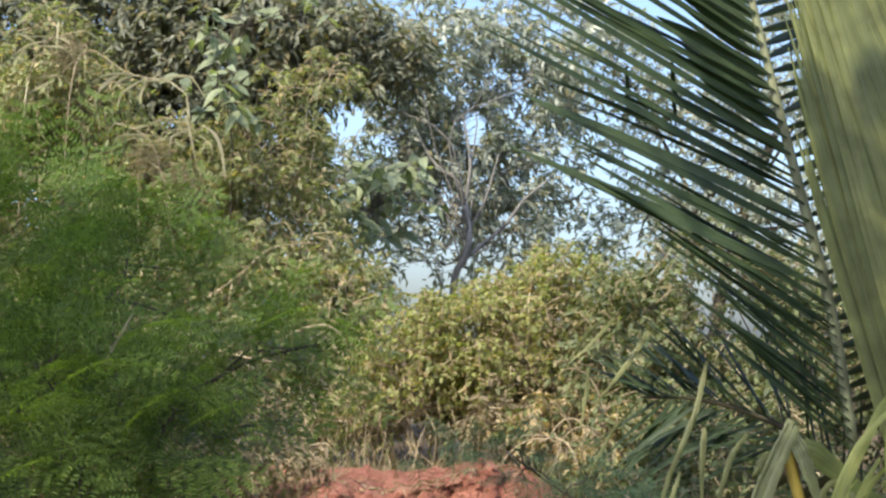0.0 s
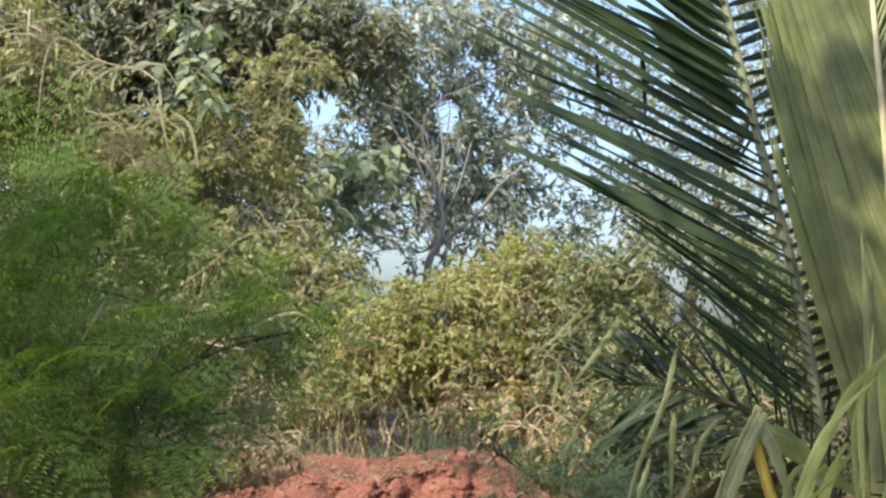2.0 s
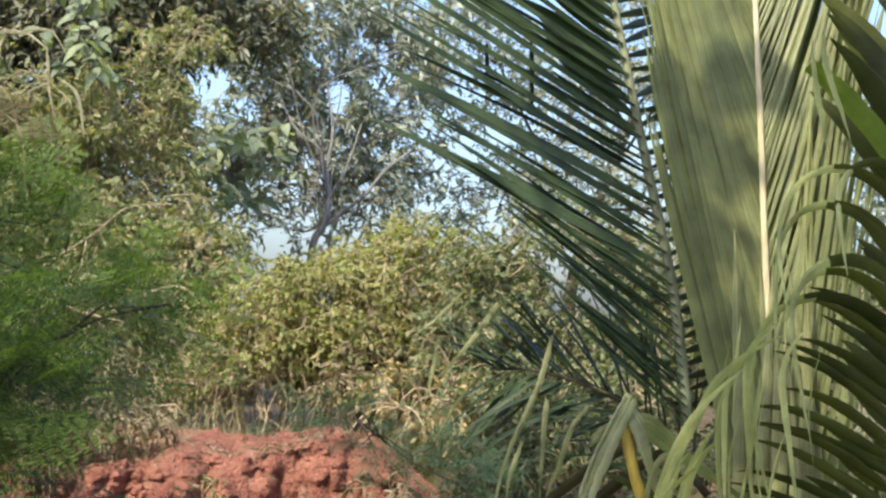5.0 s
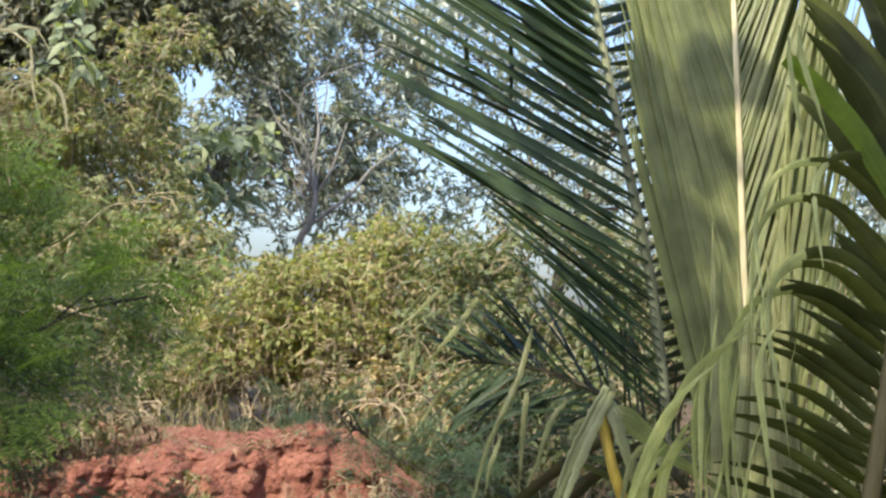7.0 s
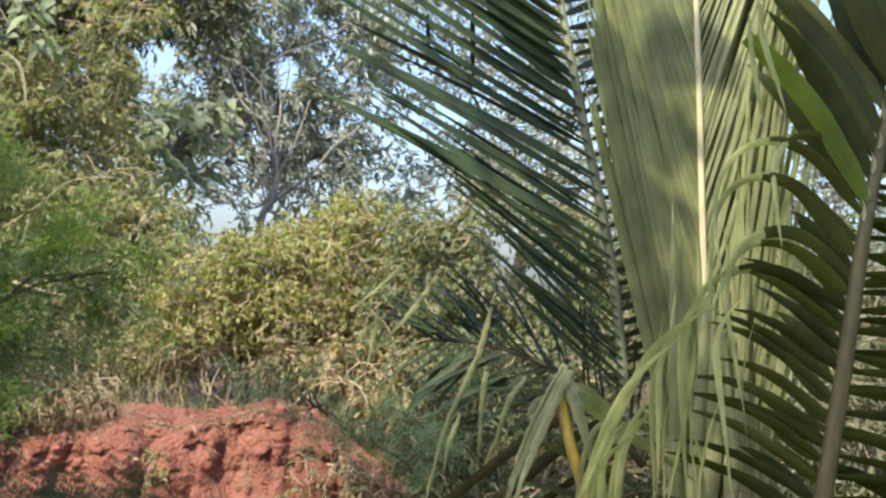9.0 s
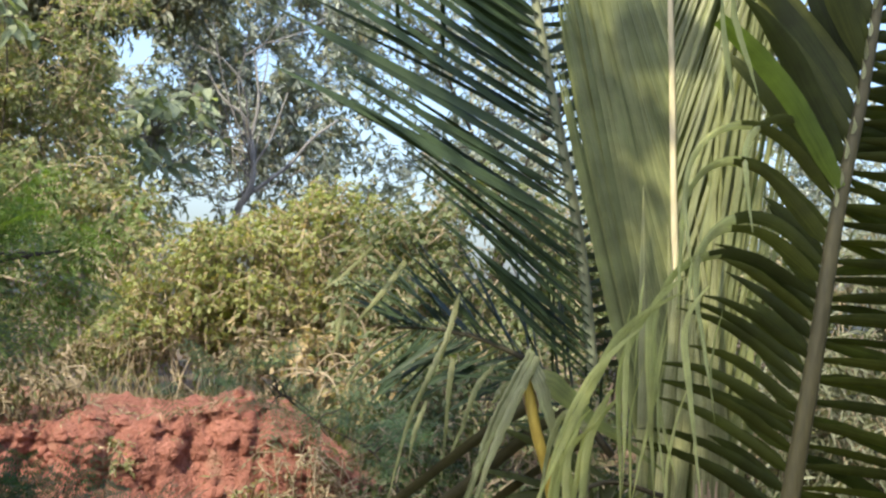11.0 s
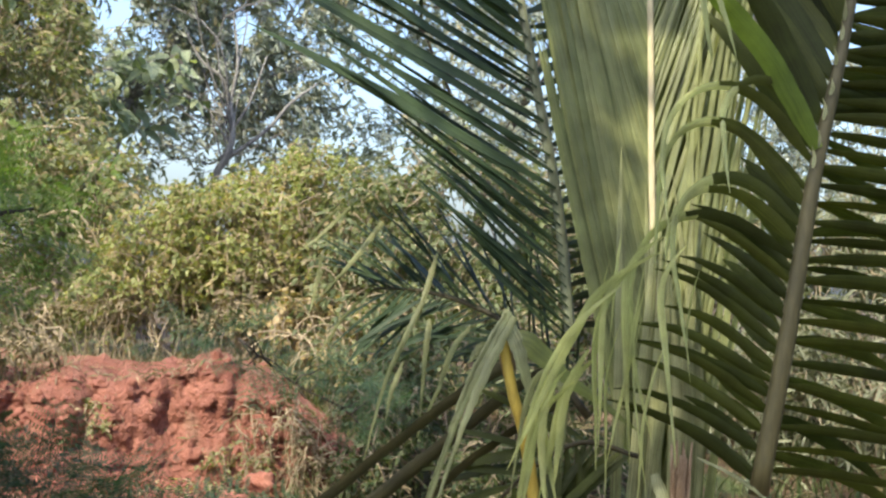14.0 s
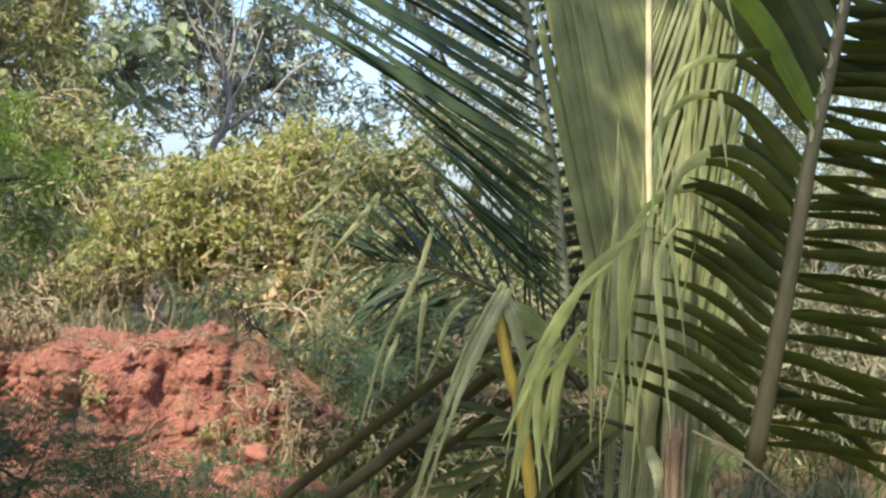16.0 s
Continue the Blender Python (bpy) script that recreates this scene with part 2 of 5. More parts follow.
def spline(points, count):
    """Even points on a smooth curve through the given ones."""
    p = np.asarray(points, dtype=float)
    if len(p) == 2:
        return p[0] + (p[1] - p[0]) * np.linspace(0, 1, count)[:, None]
    q = np.vstack([2 * p[0] - p[1], p, 2 * p[-1] - p[-2]])
    out = []
    for s in np.linspace(0, len(p) - 1 - 1e-6, count):
        i, u = int(s), s - int(s)
        a, b, c, d = q[i], q[i + 1], q[i + 2], q[i + 3]
        out.append(0.5 * (2 * b + (c - a) * u + (2 * a - 5 * b + 4 * c - d) * u * u + (3 * b - a - 3 * c + d) * u ** 3))
    return np.array(out)


def tube(points, radii, sides=6, flat=1.0):
    """A tapering tube along points; flat squeezes it across the view."""
    p = np.asarray(points, dtype=float)
    n = len(p)
    r = np.interp(np.linspace(0, 1, n), np.linspace(0, 1, len(radii)), radii)
    t = unit(np.gradient(p, axis=0))
    ref = np.array([0.3, 1.0, 0.1])
    a = unit(np.cross(t, ref))
    b = unit(np.cross(t, a)) * flat
    ang = np.linspace(0, 2 * math.pi, sides, endpoint=False)
    v = (p[:, None] + r[:, None, None] * (np.cos(ang)[None, :, None] * a[:, None] + np.sin(ang)[None, :, None] * b[:, None])).reshape(-1, 3)
    f = []
    for i in range(n - 1):
        for k in range(sides):
            f.append((i * sides + k, i * sides + (k + 1) % sides, (i + 1) * sides + (k + 1) % sides, (i + 1) * sides + k))
    f.append(tuple(range(sides))[::-1])
    f.append(tuple((n - 1) * sides + k for k in range(sides)))
    return v, f


def ribbon(points, widths, across, fold=0.35):
    """A folded blade along points: two flanks that meet in the midrib. across: the direction of its width."""
    p = np.asarray(points, dtype=float)
    n = len(p)
    w = np.interp(np.linspace(0, 1, n), np.linspace(0, 1, len(widths)), widths) / 2
    t = unit(np.gradient(p, axis=0))
    s = np.broadcast_to(np.asarray(across, dtype=float), p.shape)
    s = unit(s - t * np.sum(s * t, axis=1, keepdims=True))
    up = np.cross(s, t)
    v = np.empty((n, 3, 3))
    v[:, 0] = p - s * w[:, None] + up * (w * fold)[:, None]
    v[:, 1] = p
    v[:, 2] = p + s * w[:, None] + up * (w * fold)[:, None]
    f = []
    for i in range(n - 1):
        a = i * 3
        f.append((a, a + 1, a + 4, a + 3))
        f.append((a + 1, a + 2, a + 5, a + 4))
    return v.reshape(-1, 3), f


def arc(start, way, length, droop, count=10, wobble=0.0, rng=None):
    """A path that leaves start along way and bends down under its weight."""
    p, d = np.array(start, dtype=float), unit(way)
    out, step = [p.copy()], length / (count - 1)
    for i in range(count - 1):
        d = unit(d + np.array([0, 0, -1.0]) * droop * step * (0.4 + 1.6 * i / count))
        if wobble:
            d = unit(d + rng.normal(0, wobble, 3))
        p = p + d * step
        out.append(p.copy())
    return np.array(out)


def leaf_set(pos, way, face, length, width, bend=0.15):
    """Many small folded leaves of four triangles each."""
    n = len(pos)
    way = unit(way)
    side = unit(np.cross(way, face))
    nor = np.cross(side, way)
    L, W = np.broadcast_to(length, n)[:, None], np.broadcast_to(width, n)[:, None]
    v = np.empty((n, 5, 3))
    v[:, 0] = pos
    v[:, 1] = pos + way * L * 0.42 - side * W * 0.5 + nor * W * 0.22
    v[:, 2] = pos + way * L * 0.45 - nor * L * bend * 0.2
    v[:, 3] = pos + way * L * 0.42 + side * W * 0.5 + nor * W * 0.22
    v[:, 4] = pos + way * L - nor * L * bend
    base = (np.arange(n) * 5)[:, None, None]
    f = base + np.array([(0, 2, 1), (0, 3, 2), (1, 2, 4), (2, 3, 4)])[None]
    return v.reshape(-1, 3), f.reshape(-1, 3)


def in_blobs(rng, blobs, count, hollow=0.0):
    """Points spread through ellipsoids (x, y, z, rx, ry, rz)."""
    b = np.asarray(blobs, dtype=float)
    vol = np.prod(b[:, 3:], axis=1) ** 0.8
    pick = rng.choice(len(b), count, p=vol / vol.sum())
    d = unit(rng.normal(size=(count, 3)))
    r = (hollow + (1 - hollow) * rng.random(count)) ** (1 / 2.4)
    return b[pick, :3] + d * r[:, None] * b[pick, 3:], d, pick


def gaps_kept(points, scale, level, seed):
    """Keeps the points where a coarse noise is high: clumps with holes between."""
    return np.array([noise.noise(Vector((float(p[0]) * scale + seed, float(p[1]) * scale, float(p[2]) * scale))) > level for p in points])


def open_air(points, clear):
    """False for points inside the clearings (x, y, z, rx, ry, rz) between the clumps."""
    keep = np.ones(len(points), dtype=bool)
    for c in clear:
        c = np.asarray(c, dtype=float)
        keep &= np.sum(((points - c[:3]) / c[3:]) ** 2, axis=1) > 1
    return keep


def foliage(rng, blobs, twigs, per_twig, twig_length, leaf_length, leaf_width, droop=0.3, clump=2.2, level=-0.12, seed=0.0, up=0.3, outward=0.7, clear=(), facing=(0.0, -0.25, 1.0)):
    """Leafy twigs in clumps: the leaves' vertices and faces, and a Geo of the twigs."""
    pts, out, _ = in_blobs(rng, blobs, twigs, 0.15)
    keep = gaps_kept(pts, clump, level, seed)
    pts, out = pts[keep], out[keep]
    n = len(pts)
    way = unit(out * outward + rng.normal(0, 0.55, (n, 3)) + np.array([0, 0, up]))
    tl = twig_length * rng.uniform(0.6, 1.3, n)
    s = (np.arange(per_twig) + 0.5)[None, :] / per_twig + rng.uniform(-0.04, 0.04, (n, per_twig))
    bend = np.array([0, 0, -1.0])
    pos = pts[:, None] + way[:, None] * (tl[:, None] * s)[..., None] + bend * (droop * tl[:, None] * s ** 2)[..., None]
    roll = rng.uniform(0, 2 * math.pi, (n, per_twig))
    a = unit(np.cross(way, np.array([0.1, 0.2, 1.0])))
    b = np.cross(way, a)
    side = np.cos(roll)[..., None] * a[:, None] + np.sin(roll)[..., None] * b[:, None]
    lw = unit(side + way[:, None] * 0.6 + bend * (droop * 1.2) + rng.normal(0, 0.25, (n, per_twig, 3)))
    face = unit(unit(np.array(facing)) + rng.normal(0, 0.55, (n, per_twig, 3)))
    ok = open_air(pos.reshape(-1, 3) + lw.reshape(-1, 3) * leaf_length * 0.5, clear)
    m = int(ok.sum())
    size = rng.uniform(0.55, 1.25, m)
    v, f = leaf_set(pos.reshape(-1, 3)[ok], lw.reshape(-1, 3)[ok], face.reshape(-1, 3)[ok], leaf_length * size, leaf_width * size)
    geo = Geo()
    bare = open_air(pts, clear)
    for i in range(0, n, 2):
        if not bare[i]:
            continue
        q = np.array([pts[i] - way[i] * tl[i] * 0.5, pts[i] + way[i] * tl[i] * 0.35, pts[i] + way[i] * tl[i] + bend * droop * tl[i]])
        geo.add(*tube(q, (0.004, 0.0015), 3))
    return v, f, geo, pts


def limb(geo, a, b, r0, r1, rng, sag=0.12, sides=6, count=9):
    """One crooked branch from a to b."""
    a, b = np.asarray(a, dtype=float), np.asarray(b, dtype=float)
    span = np.linalg.norm(b - a)
    mid = [a + (b - a) * u + rng.normal(0, sag * span * 0.35, 3) for u in (0.33, 0.66)]
    p = spline([a, *mid, b], count)
    geo.add(*tube(p, (r0, r1), sides))
    return p


# ground: one sheet that climbs gently away from the camera
def ground_height(x, y):
    base = 0.135 * np.clip(y, -6, 5.2) + 0.0 * x
    base = base + 0.32 * np.clip((y - 5.4) / 0.9, 0, 1) * np.clip((x - 0.2) / 0.6, 0, 1)
    behind = np.clip((y - 5.9) / 0.5, 0, 1)
    base = base + behind * np.clip(1.04 - base, 0, 1) * (1 - np.clip((y - 40) / 200, 0, 1))
    return base


def build_ground():
    far = np.concatenate([-np.geomspace(400, 9, 12), np.linspace(-8, 8, 90), np.geomspace(9, 400, 12)])
    deep = np.concatenate([-np.geomspace(400, 6, 12), np.linspace(-5, 13, 110), np.geomspace(14, 600, 14)])
    X, Y = np.meshgrid(far, deep)
    Z = ground_height(X, Y)
    for i in range(X.shape[0]):
        for j in range(X.shape[1]):
            if abs(X[i, j]) < 20 and abs(Y[i, j]) < 20:
                Z[i, j] += 0.05 * noise.fractal(Vector((X[i, j] * 1.4, Y[i, j] * 1.4, 0)), 0.8, 2.0, 4)
    n, m = X.shape
    idx = np.arange(n * m).reshape(n, m)
    f = np.stack([idx[:-1, :-1], idx[:-1, 1:], idx[1:, 1:], idx[1:, :-1]], -1).reshape(-1, 4)
    ob = part("ground", np.stack([X, Y, Z], -1), f, M_GROUND)
    tagged(ob, "brown earth with leaf litter under the thicket", "ground", kind="structure")


build_ground()


# eroded bank of red earth
def bank_front(x):
    return 5.62 + 0.10 * math.sin(x * 3.1) + 0.22 * max(0.0, x - 0.15) ** 2


def build_bank():
    xs = np.linspace(-2.0, 1.1, 300)
    prof = np.linspace(0, 1, 120)
    V = []
    for x in xs:
        fade = max(0.0, min(1.0, (0.89 - x) / 0.55)) ** 0.7
        crest = 0.02 + 0.09 * math.exp(-((x - 0.15) / 0.24) ** 2)
        # a recess in the face under the lip
        hollow = 0.06 * math.exp(-((x + 0.02) / 0.06) ** 2) + 0.03 * math.exp(-((x + 0.62) / 0.12) ** 2)
        for s in prof:
            # from the foot in front, up the broken face, over the lip, and back into the plateau
            if s < 0.2:
                y, z = -0.75 + s / 0.2 * 0.53, 0.03 * s
            elif s < 0.62:
                u = (s - 0.2) / 0.42
                y, z = -0.22 + 0.25 * u + 0.03 * math.sin(u * 6), (0.34 + crest) * u ** 0.9
            else:
                u = (s - 0.62) / 0.38
                y, z = 0.03 + 1.3 * u, 0.34 + crest + (0.04 - crest) * u
            yy = bank_front(x) + y
            rough = noise.fractal(Vector((x * 3.3, yy * 3.3, z * 4.0)), 0.7, 2.1, 6)
            chunk = abs(noise.noise(Vector((x * 6.0 + 7, z * 1.4, yy * 0.8)))) + 0.7 * abs(noise.noise(Vector((x * 13.0, z * 5.0, yy * 3.0))))
            near, _ = noise.voronoi(Vector((x * 11.0 + 0.6 * rough, z * 13.0, yy * 6.0)))
            lump = min(0.5, near[1] - near[0])
            small, _ = noise.voronoi(Vector((x * 30.0, z * 34.0, yy * 18.0)))
            grit = min(0.5, small[1] - small[0])
            face = math.exp(-((s - 0.45) / 0.22) ** 2)
            zz = 0.74 + (z + 0.035 * rough + 0.012 * (grit - 0.2)) * fade - (1 - fade) * 0.12
            if s > 0.62:
                zz += 0.012 * rough + 0.02 * (lump - 0.2) * math.exp(-((s - 0.62) / 0.1) ** 2)
            yy += face * (0.05 * rough + 0.11 * (0.25 - chunk) - 0.06 * (lump - 0.2) - 0.03 * (grit - 0.2)) * fade
            yy += hollow * math.exp(-((s - 0.46) / 0.11) ** 2) * fade
            V.append((x, yy, zz - 0.25 * max(0, s - 0.93) / 0.07 * 0.6 - 0.2 * max(0, 0.05 - s) / 0.05))
    n, m = len(xs), len(prof)
    idx = np.arange(n * m).reshape(n, m)
    f = np.stack([idx[:-1, :-1], idx[1:, :-1], idx[1:, 1:], idx[:-1, 1:]], -1).reshape(-1, 4)
    ob = part("earth_bank", np.array(V), f, M_EARTH)
    tagged(ob, "eroded bank of bare red laterite earth with a crumbling face", "earth bank", kind="structure")


build_bank()


def stone(name, at, size, label, seed):
    bm = bmesh.new()
    bmesh.ops.create_icosphere(bm, subdivisions=3, radius=1.0)
    for v in bm.verts:
        k = 1 + 0.42 * noise.fractal(v.co * 1.5 + Vector((seed, 0, 0)), 0.7, 2.2, 4)
        v.co = Vector((v.co.x * size[0] * k, v.co.y * size[1] * k, v.co.z * size[2] * k))
    me = bpy.data.meshes.new(name)
    bm.to_mesh(me)
    bm.free()
    me.materials.append(M_ROCK)
    me.polygons.foreach_set("use_smooth", np.ones(len(me.polygons), dtype=bool))
    ob = new(name, me)
    ob.location = at
    return tagged(ob, label, "stone", "stones under the bank")


for k, (at, size) in enumerate([
        ((0.307, 5.300, 0.806), (0.052, 0.045, 0.036)),
        ((0.032, 5.150, 0.699), (0.09, 0.07, 0.06)),
        ((0.206, 5.200, 0.731), (0.06, 0.05, 0.05)),
        ((0.334, 5.150, 0.743), (0.035, 0.04, 0.03))]):
    stone("stone", at, size, "reddish lump of laterite lying by the earth bank", 3.1 * k)


def clods():
    """Small lumps that have broken off the bank's face and lie at its foot and on its ledges."""
    rng = np.random.default_rng(6)
    shapes = []
    for k in range(4):
        bm = bmesh.new()
        bmesh.ops.create_icosphere(bm, subdivisions=2, radius=1.0)
        for v in bm.verts:
            v.co *= 1 + 0.45 * noise.fractal(v.co * 1.7 + Vector((11.0 * k, 0, 0)), 0.8, 2.0, 3)
        me = bpy.data.meshes.new("clod")
        bm.to_mesh(me)
        bm.free()
        me.materials.append(M_ROCK)
        shapes.append(me)
    bpy.context.view_layer.update()
    dg = bpy.context.evaluated_depsgraph_get()
    bank = bpy.data.objects["earth_bank"].evaluated_get(dg)
    for k in range(110):
        x, y = rng.uniform(-2.0, 0.55), 0.0
        y = bank_front(x) + rng.choice([rng.uniform(-0.45, -0.1), rng.uniform(-0.12, 0.12), rng.uniform(-0.3, 0.0)])
        hit, at, nor, _ = bank.ray_cast(Vector((x, y, 3)), Vector((0, 0, -1)))
        if not hit:
            continue
        r = rng.uniform(0.008, 0.028)
        ob = new("clod", shapes[rng.integers(4)])
        ob.location = at
        ob.rotation_euler = (rng.uniform(0, 6), rng.uniform(0, 6), rng.uniform(0, 6))
        ob.scale = (r * rng.uniform(0.8, 1.5), r, r * rng.uniform(0.6, 1.0))
        tagged(ob, "small clod of red earth fallen from the bank", "clod", "clods on the earth bank")


def straw_litter():
    """Bits of straw and dry leaf scattered on the bank."""
    rng = np.random.default_rng(16)
    bpy.context.view_layer.update()
    bank = bpy.data.objects["earth_bank"].evaluated_get(bpy.context.evaluated_depsgraph_get())
    at, way = [], []
    for k in range(1700):
        x = rng.uniform(-1.8, 0.6)
        y = bank_front(x) + (rng.uniform(-0.5, 0.5) if k % 2 else rng.normal(0.08, 0.08))
        hit, p, nor, _ = bank.ray_cast(Vector((x, y, 3)), Vector((0, 0, -1)))
        if hit:
            at.append(p + nor * 0.003)
            way.append(Vector((rng.normal(), rng.normal(), 0.2)).cross(nor))
    n = len(at)
    v, f = leaf_set(np.array(at), np.array(way), rng.normal(0, 0.4, (n, 3)) + (0, 0, 1), rng.uniform(0.02, 0.06, n), rng.uniform(0.003, 0.009, n))
    tagged(part("straw_litter", v, f, M_DRYGRASS, smooth=False), "bits of straw and dry leaves on the red earth", "litter", kind="stuff")


clods()
straw_litter()

# vegetation behind the bank
def broad_leaf_mesh(bend, ripple):
    """A broad pointed leaf along +y, 1 long: curved blade, raised edges and a midrib groove."""
    rows, cols = 8, 5
    v, f = [], []
    for i in range(rows):
        u = i / (rows - 1)
        half = 0.24 * math.sin(math.pi * min(1.0, u ** 0.8)) ** 0.8 * (1 - 0.25 * u) + 0.008
        for j in range(cols):
            c = (j / (cols - 1) - 0.5) * 2
            v.append((c * half, u, 0.10 * abs(c) * half * 2 - bend * u * u + ripple * math.sin(9 * u + 3 * c) * half))
    for i in range(rows - 1):
        for j in range(cols - 1):
            a = i * cols + j
            f.append((a, a + 1, a + cols + 1, a + cols))
    return mesh_of("leaf", v, f, M_BIGLEAF)


BROAD = [broad_leaf_mesh(b, r) for b, r in ((0.15, 0.05), (0.3, 0.08), (0.45, 0.04), (0.22, 0.12))]


def broad_leaf_plant(name, label, category, blobs, seed, twigs, per_twig, twig_length, length, root, stem_r, bark):
    """A plant whose large leaves are told apart: every leaf is a part on its twig."""
    rng = np.random.default_rng(seed)
    ob = thing(name, label, category)
    pts, out, _ = in_blobs(rng, blobs, twigs, 0.1)
    foot = np.array(root)
    hub = pts.mean(axis=0)
    g = Geo()
    g.add(*tube(spline([foot, (foot + hub) / 2 + rng.normal(0, 0.05, 3), hub], 12), (stem_r, stem_r * 0.5), 7))
    part_geo("stem", g, bark, ob)
    for k in range(twigs):
        way = unit(out[k] * 0.7 + rng.normal(0, 0.4, 3) + (0, -0.1, 0.35))
        end = pts[k] + way * twig_length
        g = Geo()
        g.add(*tube(spline([hub, (hub + pts[k]) / 2 + (0, 0, 0.03), pts[k], end], 10), (stem_r * 0.35, 0.003), 5))
        part_geo("twig", g, bark, ob)
        for i in range(per_twig):
            at = pts[k] + way * twig_length * (i + 1) / per_twig
            az = rng.uniform(0, 2 * math.pi)
            d = unit(np.array([math.cos(az), math.sin(az) - 0.3, rng.uniform(-1.0, 0.15)]))
            n = unit(np.array([rng.normal(0, 0.35), -0.5 + rng.normal(0, 0.3), 0.9]))
            x = unit(np.cross(d, n))
            m = Matrix([(*v, 0) for v in (x, d, np.cross(x, d))] + [(0, 0, 0, 1)]).transposed()
            leaf = new("leaf", BROAD[rng.integers(4)])
            leaf.parent = ob
            leaf.matrix_basis = Matrix.Translation(at) @ m @ Matrix.Scale(length * rng.uniform(0.6, 1.15), 4)
    return ob


def plant(name, label, category, blobs, material, seed, twigs, per_twig, twig_length, leaf, droop=0.3, clump=2.2, level=-0.12, up=0.3, root=None, stems=8, stem_r=0.012, bark=M_TWIG, twig_mat=M_TWIG):
    """A shrub or climber: stems from the root, twigs and a crown of single leaves."""
    rng = np.random.default_rng(seed)
    ob = thing(name, label, category)
    v, f, geo, pts = foliage(rng, blobs, twigs, per_twig, twig_length, leaf[0], leaf[1], droop, clump, level, seed * 3.7, up)
    part("crown", v, f, material, ob, smooth=False)
    tagged(part_geo("twig", geo, twig_mat, ob), kind="stuff")
    b = np.asarray(blobs, dtype=float)
    if root is None:
        x, y = b[:, 0].mean(), b[:, 1].mean()
        root = (x, y, float(ground_height(np.array(x), np.array(y))) - 0.1)
    for k in range(stems):
        g = Geo()
        end = pts[rng.integers(len(pts))]
        foot = np.array([end[0] * 0.85 + root[0] * 0.15 + rng.normal(0, 0.07), root[1] + rng.normal(0, 0.1), root[2]])
        limb(g, foot, end, stem_r, stem_r * 0.3, rng, 0.25, 5, 10)
        part_geo("stem", g, bark, ob)
    return ob


def blob(c, rx, ry, rz):
    return (*c, rx, ry, rz)


plant("vine_bush", "rounded bush of sunlit yellow-green vines behind the bank", "bush",
      [blob((-0.063, 7.200, 1.580), 0.34, 0.35, 0.26), blob((0.149, 7.300, 1.68), 0.36, 0.4, 0.25), blob((0.395, 7.400, 1.76), 0.34, 0.4, 0.26),
       blob((0.628, 7.600, 1.800), 0.36, 0.4, 0.34), blob((0.92, 7.600, 1.72), 0.3, 0.35, 0.28), blob((0.304, 7.200, 1.475), 0.4, 0.3, 0.24), blob((-0.217, 7.100, 1.425), 0.25, 0.25, 0.18)],
      M_YELLOWGREEN, 11, 5000, 9, 0.15, (0.034, 0.018), droop=0.5, clump=5.0, level=-0.1, stems=45, stem_r=0.006)
plant("shaded_bush", "dense dark green bush with small leaves behind the palm", "bush",
      [blob((0.871, 6.900, 1.580), 0.32, 0.4, 0.4), blob((1.199, 6.900, 1.681), 0.4, 0.4, 0.5), blob((1.550, 6.900, 1.580), 0.4, 0.4, 0.5),
       blob((1.982, 7.000, 1.580), 0.5, 0.4, 0.5), blob((2.467, 7.000, 1.580), 0.5, 0.4, 0.5), blob((2.977, 7.000, 1.555), 0.5, 0.4, 0.5), blob((0.747, 6.500, 1.252), 0.3, 0.3, 0.25), blob((1.199, 6.400, 1.165), 0.5, 0.3, 0.3)],
      M_HEDGE, 12, 5600, 9, 0.15, (0.044, 0.019), droop=0.4, clump=3.0, level=-0.12, stems=22, stem_r=0.01, bark=M_DARK_BARK)
# shade beside the bank is put into this shrub's leaf colour
plant("low_shrub", "low shrub beside the red bank, leaves darkened for shade", "shrub",
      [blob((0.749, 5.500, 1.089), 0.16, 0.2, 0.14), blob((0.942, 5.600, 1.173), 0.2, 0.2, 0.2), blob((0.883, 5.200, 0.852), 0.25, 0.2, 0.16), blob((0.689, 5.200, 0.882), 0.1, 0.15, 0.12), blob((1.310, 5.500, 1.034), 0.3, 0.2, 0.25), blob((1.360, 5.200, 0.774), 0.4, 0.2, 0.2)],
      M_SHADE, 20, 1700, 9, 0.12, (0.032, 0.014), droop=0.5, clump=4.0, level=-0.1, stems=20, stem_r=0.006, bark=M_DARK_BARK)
plant("dry_brush", "pale dry brush and straw-coloured leaves behind the palm", "bush",
      [blob((2.298, 6.000, 1.167), 0.3, 0.25, 0.25), blob((2.707, 6.000, 1.187), 0.4, 0.25, 0.3), blob((2.859, 6.300, 1.657), 0.3, 0.25, 0.25), blob((2.646, 5.800, 0.775), 0.4, 0.25, 0.2)],
      M_DRYBRUSH, 13, 1200, 8, 0.2, (0.09, 0.012), droop=0.4, clump=3.0, level=-0.1, stems=30, stem_r=0.006)
